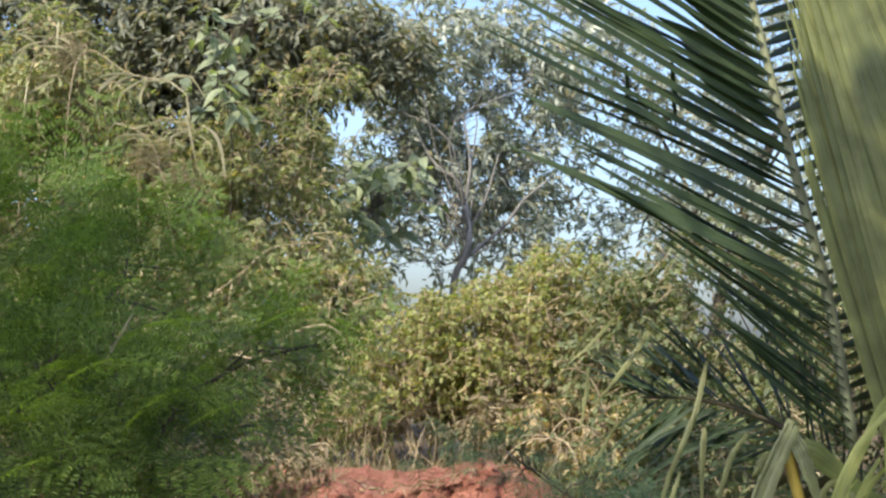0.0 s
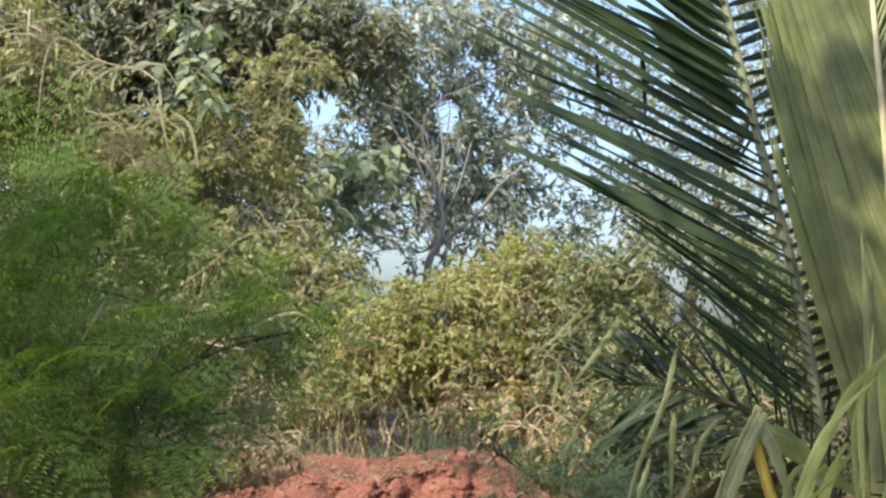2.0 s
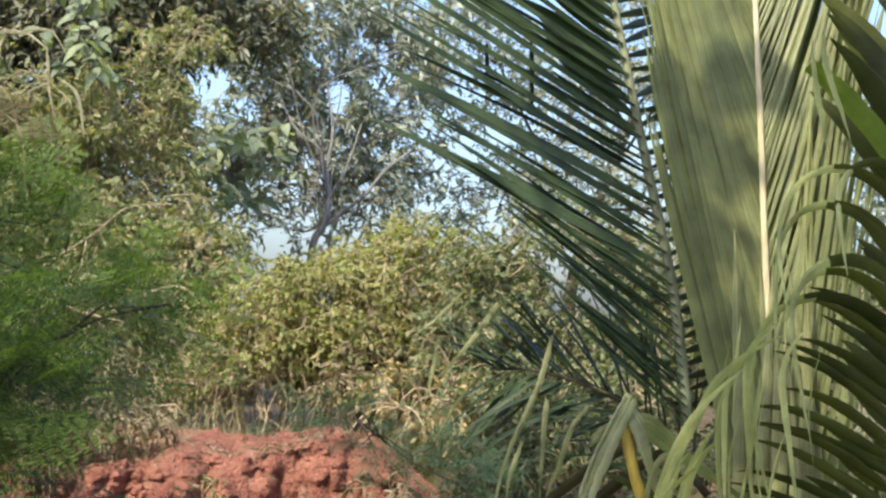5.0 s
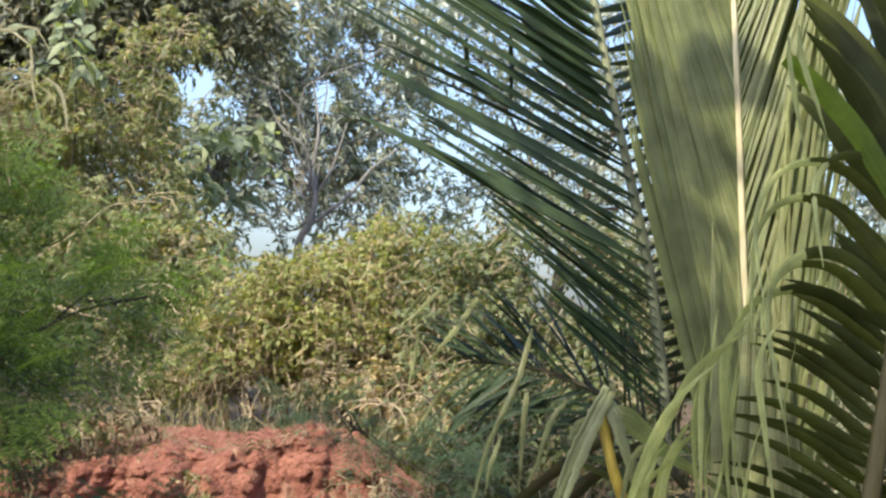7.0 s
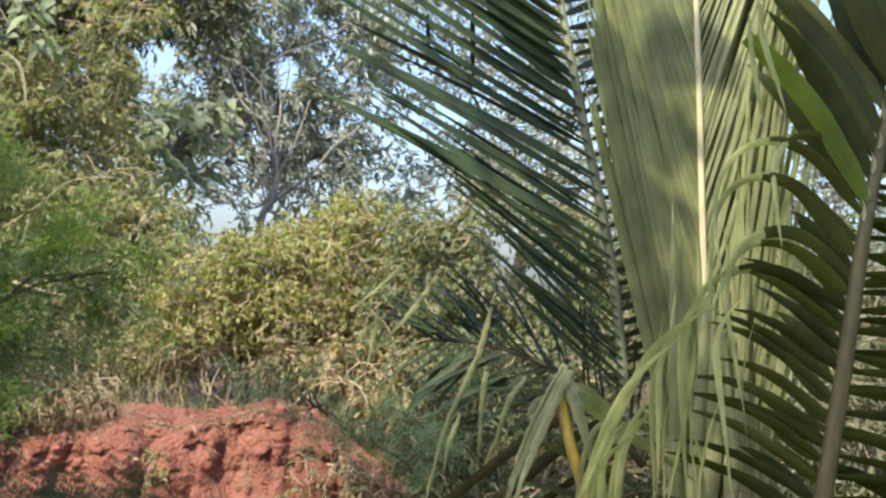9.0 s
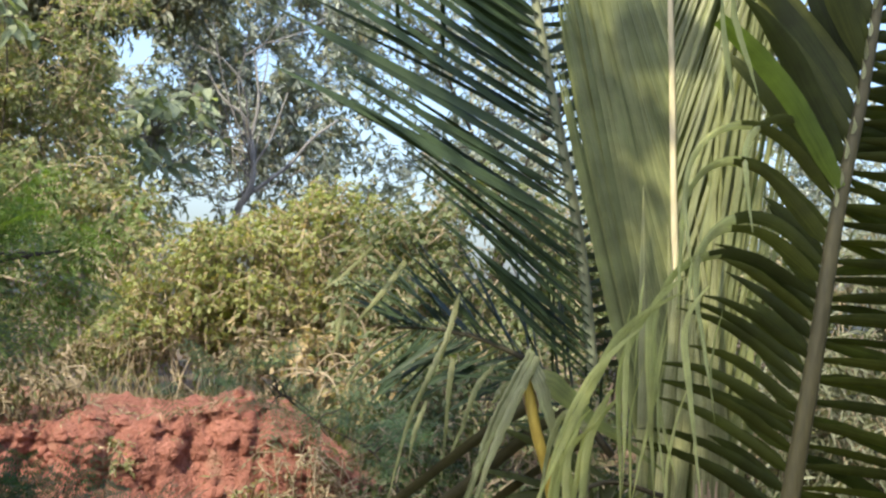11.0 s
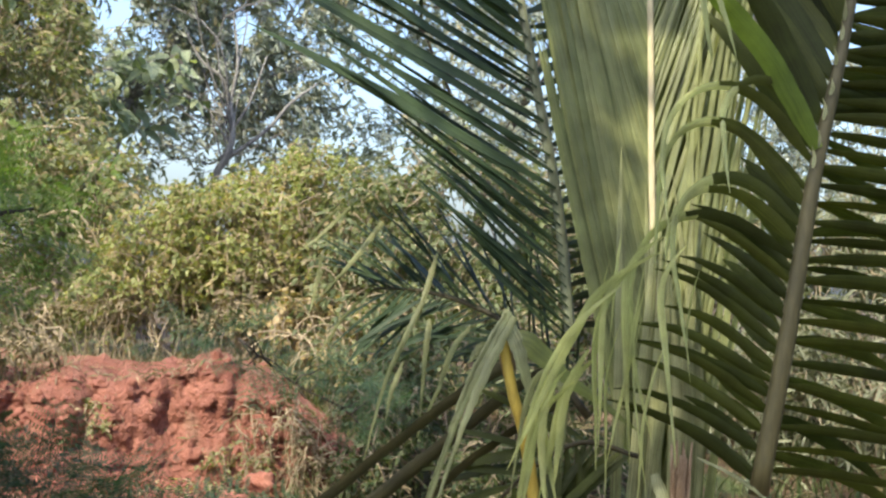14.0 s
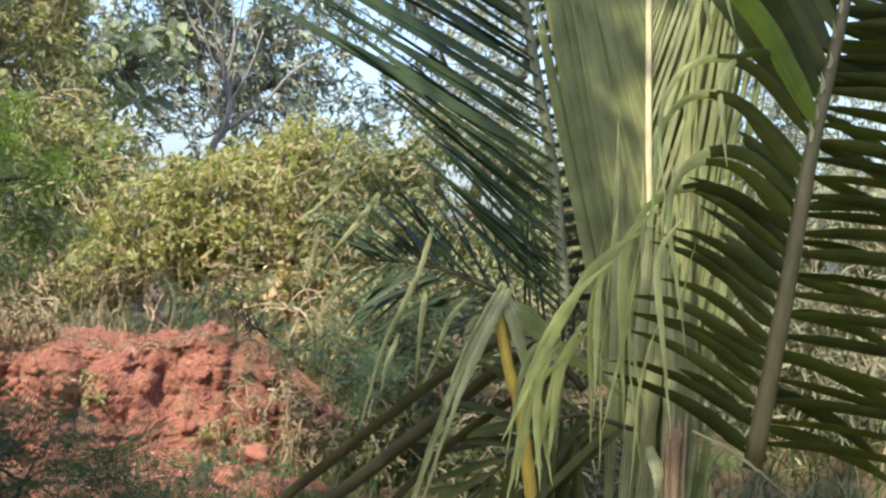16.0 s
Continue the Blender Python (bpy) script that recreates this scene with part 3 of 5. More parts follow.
plant("climber_thicket", "tall thicket overgrown with olive climbers and dry tendrils", "thicket",
      [blob((-2.885, 8.400, 2.531), 0.9, 0.5, 0.9), blob((-2.118, 8.300, 2.520), 0.6, 0.5, 0.6), blob((-1.440, 8.100, 2.348), 0.55, 0.5, 0.5), blob((-0.921, 8.000, 2.221), 0.4, 0.45, 0.45),
       blob((-0.995, 7.700, 1.690), 0.5, 0.4, 0.4)] +
      [blob((-1.641, 7.700, 1.634), 0.7, 0.5, 0.5), blob((-2.482, 7.700, 1.550), 0.8, 0.5, 0.5), blob((-0.539, 7.600, 1.800), 0.2, 0.3, 0.3), blob((-0.797, 8.200, 2.630), 0.18, 0.3, 0.25), blob((-0.441, 8.000, 1.925), 0.2, 0.3, 0.2), blob((-0.552, 7.500, 1.459), 0.14, 0.25, 0.22), blob((-0.776, 7.500, 1.388), 0.45, 0.3, 0.2), blob((-1.457, 7.500, 1.307), 0.6, 0.3, 0.25),
       blob((-0.86, 8.300, 3.05), 0.22, 0.3, 0.12), blob((-0.63, 8.400, 3.14), 0.17, 0.3, 0.08), blob((-0.95, 8.200, 2.82), 0.22, 0.3, 0.2), blob((-0.76, 8.300, 2.70), 0.12, 0.3, 0.16), blob((-1.99, 8.0, 2.957), 0.36, 0.3, 0.2), blob((-2.133, 8.2, 3.265), 0.28, 0.3, 0.2)],
      M_OLIVE, 14, 14000, 8, 0.16, (0.045, 0.021), droop=0.55, clump=3.6, level=-0.14, stems=40, stem_r=0.004)
broad_leaf_plant("broadleaf_sapling", "sapling with large drooping green leaves", "sapling",
                 [blob((-0.311, 9.000, 2.548), 0.18, 0.2, 0.11), blob((-0.476, 9.000, 2.365), 0.15, 0.2, 0.11)], 15, 32, 6, 0.2, 0.14, ((-0.411, 9.100, 1.376)), 0.018, M_BARK)
broad_leaf_plant("broadleaf_climber", "climber with large pale green leaves", "climber",
                 [blob((-1.134, 7.700, 2.911), 0.14, 0.12, 0.1), blob((-1.034, 7.700, 2.782), 0.1, 0.1, 0.06)], 16, 12, 4, 0.14, 0.125, ((-1.125, 8.000, 2.045)), 0.007, M_DARK_BARK)
broad_leaf_plant("broadleaf_climber", "climber with pale green leaves hanging from the dense tree", "climber",
                 [blob((-1.127, 8.600, 3.450), 0.16, 0.15, 0.16), blob((-0.795, 8.800, 3.526), 0.14, 0.12, 0.1)], 26, 14, 4, 0.15, 0.12, ((-1.025, 8.900, 2.291)), 0.007, M_DARK_BARK)


def tree(name, label, trunk, limbs, blobs, material, seed, twigs, per_twig, twig_length, leaf, trunk_r, droop=0.5, clump=1.6, level=-0.05, bark=M_BARK, clear=(), facing=(0.0, -0.25, 1.0)):
    """A tree: tapered crooked trunk, limbs into each part of the crown, branchlets and leaves."""
    rng = np.random.default_rng(seed)
    ob = thing(name, label, "tree")
    g = Geo()
    g.add(*tube(spline(trunk, 18), (trunk_r, trunk_r * 0.6), 9))
    part_geo("trunk", g, bark, ob)
    v, f, geo, pts = foliage(rng, blobs, twigs, per_twig, twig_length, leaf[0], leaf[1], droop, clump, level, seed * 2.3, clear=clear, facing=facing)
    part("crown", v, f, material, ob, smooth=False)
    tagged(part_geo("twig", geo, bark, ob), kind="stuff")
    stem = spline(trunk, 18)
    for path, r in limbs:
        g = Geo()
        g.add(*tube(spline(path, 14), (r, r * 0.45), 7))
        part_geo("limb", g, bark, ob)
    for b in blobs:
        g = Geo()
        c = np.asarray(b[:3])
        p = limb(g, stem[rng.integers(9, 18)], c, trunk_r * 0.22, trunk_r * 0.08, rng, 0.36, 6, 12)
        near = pts[np.argsort(np.linalg.norm((pts - c) / np.asarray(b[3:]), axis=1))[:60]]
        for k in range(min(9, len(near))):
            limb(g, p[rng.integers(5, len(p))], near[rng.integers(len(near))], trunk_r * 0.12, 0.0025, rng, 0.2, 4, 6)
        part_geo("limb", g, bark, ob)
    return ob


GAPS = [blob((-0.745, 11.000, 3.395), 0.14, 3.0, 0.16), blob((-0.401, 11.000, 3.186), 0.08, 3.0, 0.06), blob((-0.22, 11.000, 2.28), 0.09, 3.0, 0.08),
        blob((0.52, 11.500, 3.80), 0.15, 3.0, 0.07), blob((0.42, 11.500, 3.88), 0.08, 3.0, 0.09), blob((0.60, 11.500, 3.72), 0.06, 3.0, 0.08), blob((-0.640, 11.000, 2.151), 0.10, 3.0, 0.07), blob((0.246, 11.500, 3.408), 0.10, 3.0, 0.18),
        blob((0.025, 11.500, 2.875), 0.07, 3.0, 0.09), blob((0.511, 11.500, 2.684), 0.08, 3.0, 0.06), blob((1.272, 12.500, 3.542), 0.22, 3.0, 0.13), blob((1.731, 12.500, 3.310), 0.2, 3.0, 0.10)]
tree("tree", "grey-barked tree with drooping narrow leaves against the sky",
     [(0.213, 11.300, 0.448), (0.086, 11.300, 1.748), (0.086, 11.250, 2.175), (0.158, 11.200, 2.319), (0.192, 11.200, 2.504), (0.159, 11.250, 2.732)],
     [([(0.160, 11.250, 2.711), (0.101, 11.250, 2.892), (-0.068, 11.300, 3.029), (-0.215, 11.400, 3.301)], 0.016), ([(0.163, 11.250, 2.732), (0.200, 11.300, 3.029), (0.147, 11.500, 3.429)], 0.016),
      ([(0.166, 11.200, 2.319), (0.436, 11.200, 2.541), (0.590, 11.250, 2.742), (0.789, 11.300, 2.914)], 0.018), ([(0.190, 11.200, 2.525), (0.304, 11.200, 2.737), (0.409, 11.300, 3.085)], 0.012)],
     [blob((-0.361, 11.600, 4.051), 0.75, 0.5, 0.5), blob((-0.452, 11.800, 3.258), 0.55, 0.4, 0.5), blob((0.071, 12.000, 3.152), 0.55, 0.5, 0.55), blob((0.656, 12.200, 3.268), 0.55, 0.5, 0.7), blob((0.795, 12.200, 4.178), 0.65, 0.5, 0.5),
      blob((-0.45, 12.000, 2.45), 0.25, 0.4, 0.3), blob((-0.12, 11.700, 2.40), 0.3, 0.2, 0.24), blob((0.515, 12.100, 2.584), 0.5, 0.4, 0.3), blob((-0.955, 11.600, 2.886), 0.4, 0.4, 0.5),
      ] +
     [blob((0.107, 11.900, 3.304), 0.45, 0.4, 0.4), blob((0.413, 11.900, 2.95), 0.45, 0.4, 0.4), blob((0.70, 12.000, 3.75), 0.5, 0.4, 0.35), blob((0.20, 12.000, 3.95), 0.5, 0.4, 0.3),
      blob((-0.40, 11.7, 3.36), 0.22, 0.3, 0.22), blob((-0.22, 11.7, 3.10), 0.22, 0.3, 0.2), blob((-0.36, 11.7, 2.88), 0.2, 0.3, 0.15), blob((-0.62, 11.7, 3.75), 0.3, 0.3, 0.2)],
     M_TREE, 21, 5500, 8, 0.2, (0.085, 0.027), 0.034, clump=8.0, level=0.05, clear=GAPS, facing=(-0.35, -0.8, 0.5))
tree("tree", "tree with a dense dull green crown over the thicket",
     [(-1.974, 10.200, 0.612), (-1.957, 10.200, 2.092), (-1.991, 10.200, 3.222), (-1.963, 10.200, 3.985)],
     [([(-1.989, 10.200, 3.071), (-1.621, 10.100, 3.583), (-1.313, 10.000, 3.939)], 0.03)],
     [blob((-1.347, 10.000, 3.676), 0.7, 0.5, 0.45), blob((-0.829, 10.000, 3.657), 0.5, 0.5, 0.28), blob((-2.093, 10.200, 3.832), 0.6, 0.5, 0.5), blob((-2.785, 10.200, 3.756), 0.6, 0.5, 0.5),
      blob((-0.389, 10.100, 3.583), 0.3, 0.4, 0.2), blob((-1.256, 10.200, 3.128), 0.36, 0.4, 0.3), blob((-1.746, 10.200, 3.222), 0.5, 0.4, 0.4), blob((-2.462, 10.200, 3.260), 0.6, 0.4, 0.5), blob((-1.300, 10.000, 2.487), 0.45, 0.3, 0.4), blob((-2.033, 10.000, 2.450), 0.6, 0.3, 0.45)],
     M_TREE_OLIVE, 22, 7600, 10, 0.2, (0.08, 0.026), 0.07, clump=3.5, level=-0.2, bark=M_DARK_BARK, facing=(-0.2, -0.6, 0.8))
tree("tree", "slender tree with sparse small leaves behind the palm",
     [(2.148, 13.000, 0.341), (2.309, 13.000, 1.942), (2.510, 13.000, 2.705), (2.807, 13.000, 3.474)],
     [([(2.409, 13.000, 2.323), (1.990, 13.000, 3.185), (1.613, 13.000, 3.910)], 0.022), ([(2.608, 13.000, 2.945), (3.050, 13.000, 3.668)], 0.02)],
     [blob((1.421, 13.000, 3.910), 0.6, 0.6, 0.6), blob((2.135, 13.000, 3.281), 0.6, 0.6, 0.7), blob((1.625, 12.800, 2.594), 0.6, 0.5, 0.4), blob((2.892, 12.800, 2.594), 0.7, 0.5, 0.6), blob((2.962, 13.000, 4.153), 0.8, 0.6, 0.7),
      blob((4.382, 13.000, 3.185), 0.9, 0.6, 0.9), blob((5.809, 13.000, 2.945), 0.9, 0.6, 0.8)],
     M_TREE, 23, 6000, 8, 0.18, (0.07, 0.026), 0.065, clump=6.5, level=-0.05, clear=GAPS, bark=M_DARK_BARK, facing=(-0.35, -0.8, 0.5))


def grass(name, label, region, count, length, width, material, seed, lean=0.35, category="grass", level=None):
    """Many single blades on the ground. region: x0, x1, y0, y1."""
    rng = np.random.default_rng(seed)
    x = rng.uniform(region[0], region[1], count)
    y = rng.uniform(region[2], region[3], count)
    z = ground_height(x, y) - 0.02 if level is None else np.full(count, level)
    k = 5
    L = length * rng.uniform(0.4, 1.25, count)
    az = rng.uniform(0, 2 * math.pi, count)
    out = np.stack([np.cos(az), np.sin(az), np.zeros(count)], -1)
    s = np.linspace(0, 1, k)
    ln = lean * rng.uniform(0.2, 2.0, count)
    c = np.stack([x, y, z], -1)[:, None] + (L[:, None] * s)[..., None] * np.array([0, 0, 1.0]) * (1 - 0.35 * (ln[:, None] * s)[..., None]) + out[:, None] * (L[:, None] * ln[:, None] * s ** 1.8)[..., None]
    side = np.stack([-np.sin(az), np.cos(az), np.zeros(count)], -1)
    w = (width * (1 - 0.85 * s))[None, :, None]
    v = np.stack([c - side[:, None] * w / 2, c + side[:, None] * w / 2], 2).reshape(-1, 3)
    b = (np.arange(count) * 2 * k)[:, None, None]
    q = np.array([(2 * i, 2 * i + 1, 2 * i + 3, 2 * i + 2) for i in range(k - 1)])[None]
    ob = part(name, v, (b + q).reshape(-1, 4), material, smooth=False)
    return tagged(ob, label, category, kind="stuff")


grass("dry_grass", "dry brownish grass on top of the bank", (-2.6, 0.75, 6.25, 7.4), 6500, 0.19, 0.005, M_DRYGRASS, 31, 1.0)
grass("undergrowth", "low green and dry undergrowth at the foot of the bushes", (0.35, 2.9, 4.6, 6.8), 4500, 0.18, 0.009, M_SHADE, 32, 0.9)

plant("dry_stalks", "brown dry stalks on the flank of the bank", "weeds",
      [blob((0.539, 5.500, 0.878), 0.12, 0.12, 0.10), blob((0.438, 5.600, 0.985), 0.1, 0.1, 0.06), blob((0.674, 5.400, 0.817), 0.15, 0.12, 0.10)],
      M_BROWNWEED, 18, 60, 6, 0.1, (0.05, 0.01), droop=0.3, clump=3.0, level=-0.3, stems=30, stem_r=0.004)
plant("dry_weeds", "brown half-dry weeds on the shoulder of the bank", "weeds",
      [blob((-0.781, 5.600, 1.229), 0.24, 0.15, 0.09), blob((-0.551, 5.750, 1.250), 0.13, 0.15, 0.05), blob((-0.965, 5.500, 1.127), 0.2, 0.15, 0.1), blob((-1.251, 5.700, 1.253), 0.3, 0.15, 0.12)],
      M_BROWNWEED, 24, 520, 7, 0.1, (0.045, 0.014), droop=0.5, clump=4.0, level=-0.2, stems=24, stem_r=0.004)
plant("withered_vines", "withered vines and stalks at the foot of the bush", "vines",
      [blob((-0.161, 6.900, 1.355), 0.25, 0.15, 0.12), blob((0.191, 6.900, 1.355), 0.28, 0.15, 0.12), blob((0.543, 6.900, 1.380), 0.25, 0.15, 0.12), blob((-0.571, 7.000, 1.326), 0.3, 0.15, 0.1)],
      M_BROWNWEED, 25, 1000, 7, 0.12, (0.04, 0.014), droop=0.4, clump=4.0, level=-0.2, stems=90, stem_r=0.004)
plant("weed_patch", "small olive weeds growing on the bank's face", "weeds",
      [blob((0.240, 5.450, 0.852), 0.12, 0.06, 0.05), blob((-0.289, 5.450, 0.986), 0.1, 0.06, 0.04), blob((0.073, 5.300, 0.749), 0.2, 0.08, 0.04)],
      M_OLIVE, 19, 130, 7, 0.06, (0.025, 0.012), droop=0.5, clump=3.0, level=-0.4, stems=10, stem_r=0.003)
plant("dry_creeper", "thin brown creeper stems trailing over the bank's face", "creeper",
      [blob((0.318, 5.450, 1.013), 0.12, 0.05, 0.09), blob((0.497, 5.500, 1.055), 0.12, 0.06, 0.1), blob((0.457, 5.350, 0.892), 0.15, 0.06, 0.06)],
      M_BROWNWEED, 27, 100, 6, 0.09, (0.028, 0.010), droop=0.6, clump=3.0, level=-0.2, stems=30, stem_r=0.003)
plant("withered_bush", "half-withered brown climber on the flank of the vine bush", "climber",
      [blob((0.48, 7.05, 1.60), 0.16, 0.12, 0.16), blob((0.62, 7.15, 1.72), 0.14, 0.12, 0.14), blob((0.36, 6.95, 1.42), 0.2, 0.12, 0.1), blob((0.78, 7.1, 1.52), 0.14, 0.12, 0.14)],
      M_BROWNWEED, 28, 420, 8, 0.13, (0.042, 0.018), droop=0.6, clump=4.5, level=-0.1, stems=26, stem_r=0.004)
grass("lip_grass", "thin dry grass along the lip of the bank", (-2.4, 0.4, 5.9, 6.4), 700, 0.09, 0.004, M_STRAW, 34, 1.2, level=1.06)
grass("dry_grass", "brownish dry grass and litter on the bank's shoulder", (-2.6, -0.42, 5.62, 6.5), 3600, 0.13, 0.006, M_DRYGRASS, 35, 1.2, level=1.08)
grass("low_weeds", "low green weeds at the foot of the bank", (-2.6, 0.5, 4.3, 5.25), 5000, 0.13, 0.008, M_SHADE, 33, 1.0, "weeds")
plant("dry_vine_tangle", "tangle of dry straw-coloured vines beside the bush", "vines",
      [blob((0.605, 6.500, 1.275), 0.2, 0.2, 0.14), blob((0.711, 6.400, 1.188), 0.14, 0.18, 0.1), blob((0.471, 6.600, 1.342), 0.18, 0.2, 0.08)],
      M_STRAW, 17, 420, 7, 0.12, (0.045, 0.02), droop=0.6, clump=3.0, level=-0.2, stems=45, stem_r=0.005)


RT = np.random.default_rng(12)
tangle = thing("dry_bine", "long straw-coloured bines arching out of the tangle", "vine")
for k in range(22):
    a = np.array((0.619, 6.400, 1.234)) + RT.normal(0, 1, 3) * (0.14, 0.06, 0.05)
    q = arc(a, (RT.normal(0, 0.9), RT.normal(-0.2, 0.3), RT.uniform(0.3, 1.0)), RT.uniform(0.2, 0.5), RT.uniform(3.0, 8.0), 12)
    part("bine", *tube(q, (0.005, 0.002), 5), M_TWIG, tangle)


def bent(name, points, r, material, parent, sides=5):
    v, f = tube(spline(points, 16), (r, r * 0.6), sides)
    return part(name, v, f, material, parent)


# loose dry vines and arching reeds in the thicket
vine = thing("dry_vine", "pale bent dry vines hanging out of the thicket", "vine")
bent("stem", [(-0.747, 7.200, 1.684), (-0.624, 7.150, 1.736), (-0.516, 7.100, 1.740), (-0.451, 7.100, 1.670), (-0.388, 7.150, 1.541)], 0.009, M_TWIG, vine)
bent("stem", [(-0.602, 7.200, 1.711), (-0.533, 7.150, 1.684), (-0.477, 7.100, 1.619), (-0.438, 7.100, 1.606)], 0.006, M_TWIG, vine)
bent("stem", [(-1.034, 7.100, 1.632), (-0.917, 7.100, 1.600), (-0.780, 7.150, 1.574)], 0.009, M_TWIG, vine)
bent("stem", [(-1.221, 7.200, 1.790), (-0.960, 7.200, 1.974), (-0.814, 7.300, 2.113), (-0.608, 7.400, 2.147)], 0.004, M_TWIG, vine)
bent("stem", [(-1.038, 6.300, 1.126), (-0.987, 6.200, 1.078), (-0.959, 6.100, 1.009)], 0.006, M_TWIG, vine)
reed = thing("tall_reed", "tall reeds with kinked pale dry blades", "reed")
RR = np.random.default_rng(9)


def reed_blade(b, w, n, width):
    """Stiff first half, then a kink and a hanging end."""
    q1 = arc(b, w, n, RR.uniform(0.5, 3.0), 8)
    d = unit(q1[-1] - q1[-2])
    q2 = arc(q1[-1], unit(d * RR.uniform(0.1, 1.0) + (0, 0, -RR.uniform(0.2, 1.2))), n * RR.uniform(0.3, 1.1), 2.0, 7)
    q = np.vstack([q1, q2[1:]])
    part("blade", *ribbon(q, (width * 0.4, width * 0.85, width, width * 0.9, width * 0.6, 0.001), np.cross(w, (0.2, 1.0, 0.3)), 0.4), M_REED, reed)


for cane in ([(-1.86, 7.5, 2.3), (-1.80, 7.4, 2.9), (-1.72, 7.4, 3.083), (-1.528, 7.4, 2.973), (-1.309, 7.35, 2.918)],
             [(-1.50, 7.6, 2.1), (-1.48, 7.5, 2.6), (-1.36, 7.4, 2.75), (-1.22, 7.4, 2.70)],
             [(-1.30, 7.6, 2.0), (-1.36, 7.5, 2.4), (-1.40, 7.4, 2.62), (-1.52, 7.4, 2.72)],
             [(-2.1, 7.6, 2.2), (-2.05, 7.5, 2.8), (-1.95, 7.4, 3.1), (-1.75, 7.4, 3.18)]):
    p = spline(cane, 16)
    part("stem", *tube(p, (0.004, 0.0025), 5), M_TWIG, reed)
    for k in range(10):
        w = unit(np.array([RR.normal(0.0, 0.8), RR.normal(-0.2, 0.25), RR.uniform(-0.7, 0.6)]))
        reed_blade(p[RR.integers(6, 16)], w, RR.uniform(0.07, 0.17), RR.uniform(0.006, 0.014))
part("blade", *ribbon(np.array([(-1.40, 7.35, 2.94), (-1.309, 7.35, 2.918), (-1.232, 7.35, 2.86), (-1.222, 7.35, 2.78), (-1.215, 7.35, 2.68), (-1.183, 7.35, 2.534)]), (0.008, 0.011, 0.008, 0.014, 0.012, 0.004), (0.8, 0.2, 0.4), 0.3), M_REED, reed)
part("blade", *ribbon(spline([(-1.15, 7.35, 2.71), (-1.09, 7.35, 2.66), (-1.06, 7.35, 2.58), (-1.04, 7.35, 2.44)], 14), (0.008, 0.017, 0.015, 0.004), (0.8, 0.2, 0.4), 0.3), M_REED, reed)
for k, c in enumerate([(-1.82, 7.5, 3.08), (-1.26, 7.45, 2.46), (-1.40, 7.5, 2.58)]):
    # feathery seed head
    n = 260
    a = unit(RR.normal(0, 1, (n, 3)) * (1.0, 0.6, 0.5) + (-0.6, 0, -0.2))
    v, f = leaf_set(np.array(c) + RR.normal(0, 0.03, (n, 3)), a, RR.normal(0, 1, (n, 3)), RR.uniform(0.05, 0.14, n), 0.003)
    tagged(part("plume", v, f, M_DRYGRASS, reed, "fluffy beige plume", False), kind="stuff")

# feathery shrub in front, with doubly pinnate leaves
def feather_template(pinnae=6, pairs=7):
    """One compound leaf along +x, 1 long: every leaflet a quad, slightly drooping outwards."""
    q = []
    for i in range(pinnae):
        s = 0.15 + 0.85 * i / (pinnae - 1)
        reach = 0.40 * math.sin(math.pi * (0.25 + 0.6 * s)) + 0.08
        for sg in (-1, 1):
            ax = np.array([0.45, 0.89 * sg, -0.12])
            ax /= np.linalg.norm(ax)
            nx = np.array([0.89, -0.45 * sg, 0.0])
            for k in range(pairs):
                u = reach * (k + 0.7) / pairs
                o = np.array([s, 0, -0.10 * s * s]) + ax * u + np.array([0, 0, -0.25 * u * u])
                for e in (-1, 1):
                    d = nx * e * 0.045 + ax * 0.02
                    w = ax * 0.0125
                    q += [o - w, o + w, o + d + w * 0.7, o + d - w * 0.7]
    return np.array(q).reshape(-1, 3)


def feather_shrub(name, label, blobs, stems, count, size, seed, stem_r=0.005, level=-0.05, material=M_FEATHER):
    rng = np.random.default_rng(seed)
    ob = thing(name, label, "shrub")
    tpl = feather_template()
    pts, out, _ = in_blobs(rng, blobs, count, 0.1)
    keep = gaps_kept(pts, 5.0, level, seed)
    pts, out = pts[keep], out[keep]
    n = len(pts)
    d = unit(out * 0.6 + rng.normal(0, 0.5, (n, 3)) + np.array([0.15, -0.1, 0.15]))
    face = unit(np.array([0, -0.35, 1.0]) + rng.normal(0, 0.3, (n, 3)))
    sd = unit(np.cross(face, d))
    nor = np.cross(d, sd)
    L = size * rng.uniform(0.65, 1.25, n)
    v = pts[:, None] + L[:, None, None] * (tpl[None, :, 0:1] * d[:, None] + tpl[None, :, 1:2] * sd[:, None] + tpl[None, :, 2:3] * nor[:, None])
    f = np.arange(n * len(tpl)).reshape(-1, 4)
    tagged(part("leaf", v.reshape(-1, 3), f, material, ob, smooth=False), kind="stuff")
    g = Geo()
    for i in range(n):
        g.add(*tube(np.array([pts[i], pts[i] + d[i] * L[i]]), (0.0016, 0.0006), 3))
    tagged(part_geo("leafstalk", g, material, ob), kind="stuff")
    for path in stems:
        g = Geo()
        p = spline(path, 16)
        g.add(*tube(p, (stem_r, 0.003), 6))
        part_geo("stem", g, M_DARK_BARK, ob)
        for k in range(10):
            g = Geo()
            a = p[rng.integers(5, 16)]
            near = pts[np.argsort(np.linalg.norm(pts - a, axis=1))[:40]]
            limb(g, a, near[rng.integers(len(near))], 0.004, 0.0015, rng, 0.15, 4, 6)
            part_geo("twig", g, M_DARK_BARK, ob)
    return ob


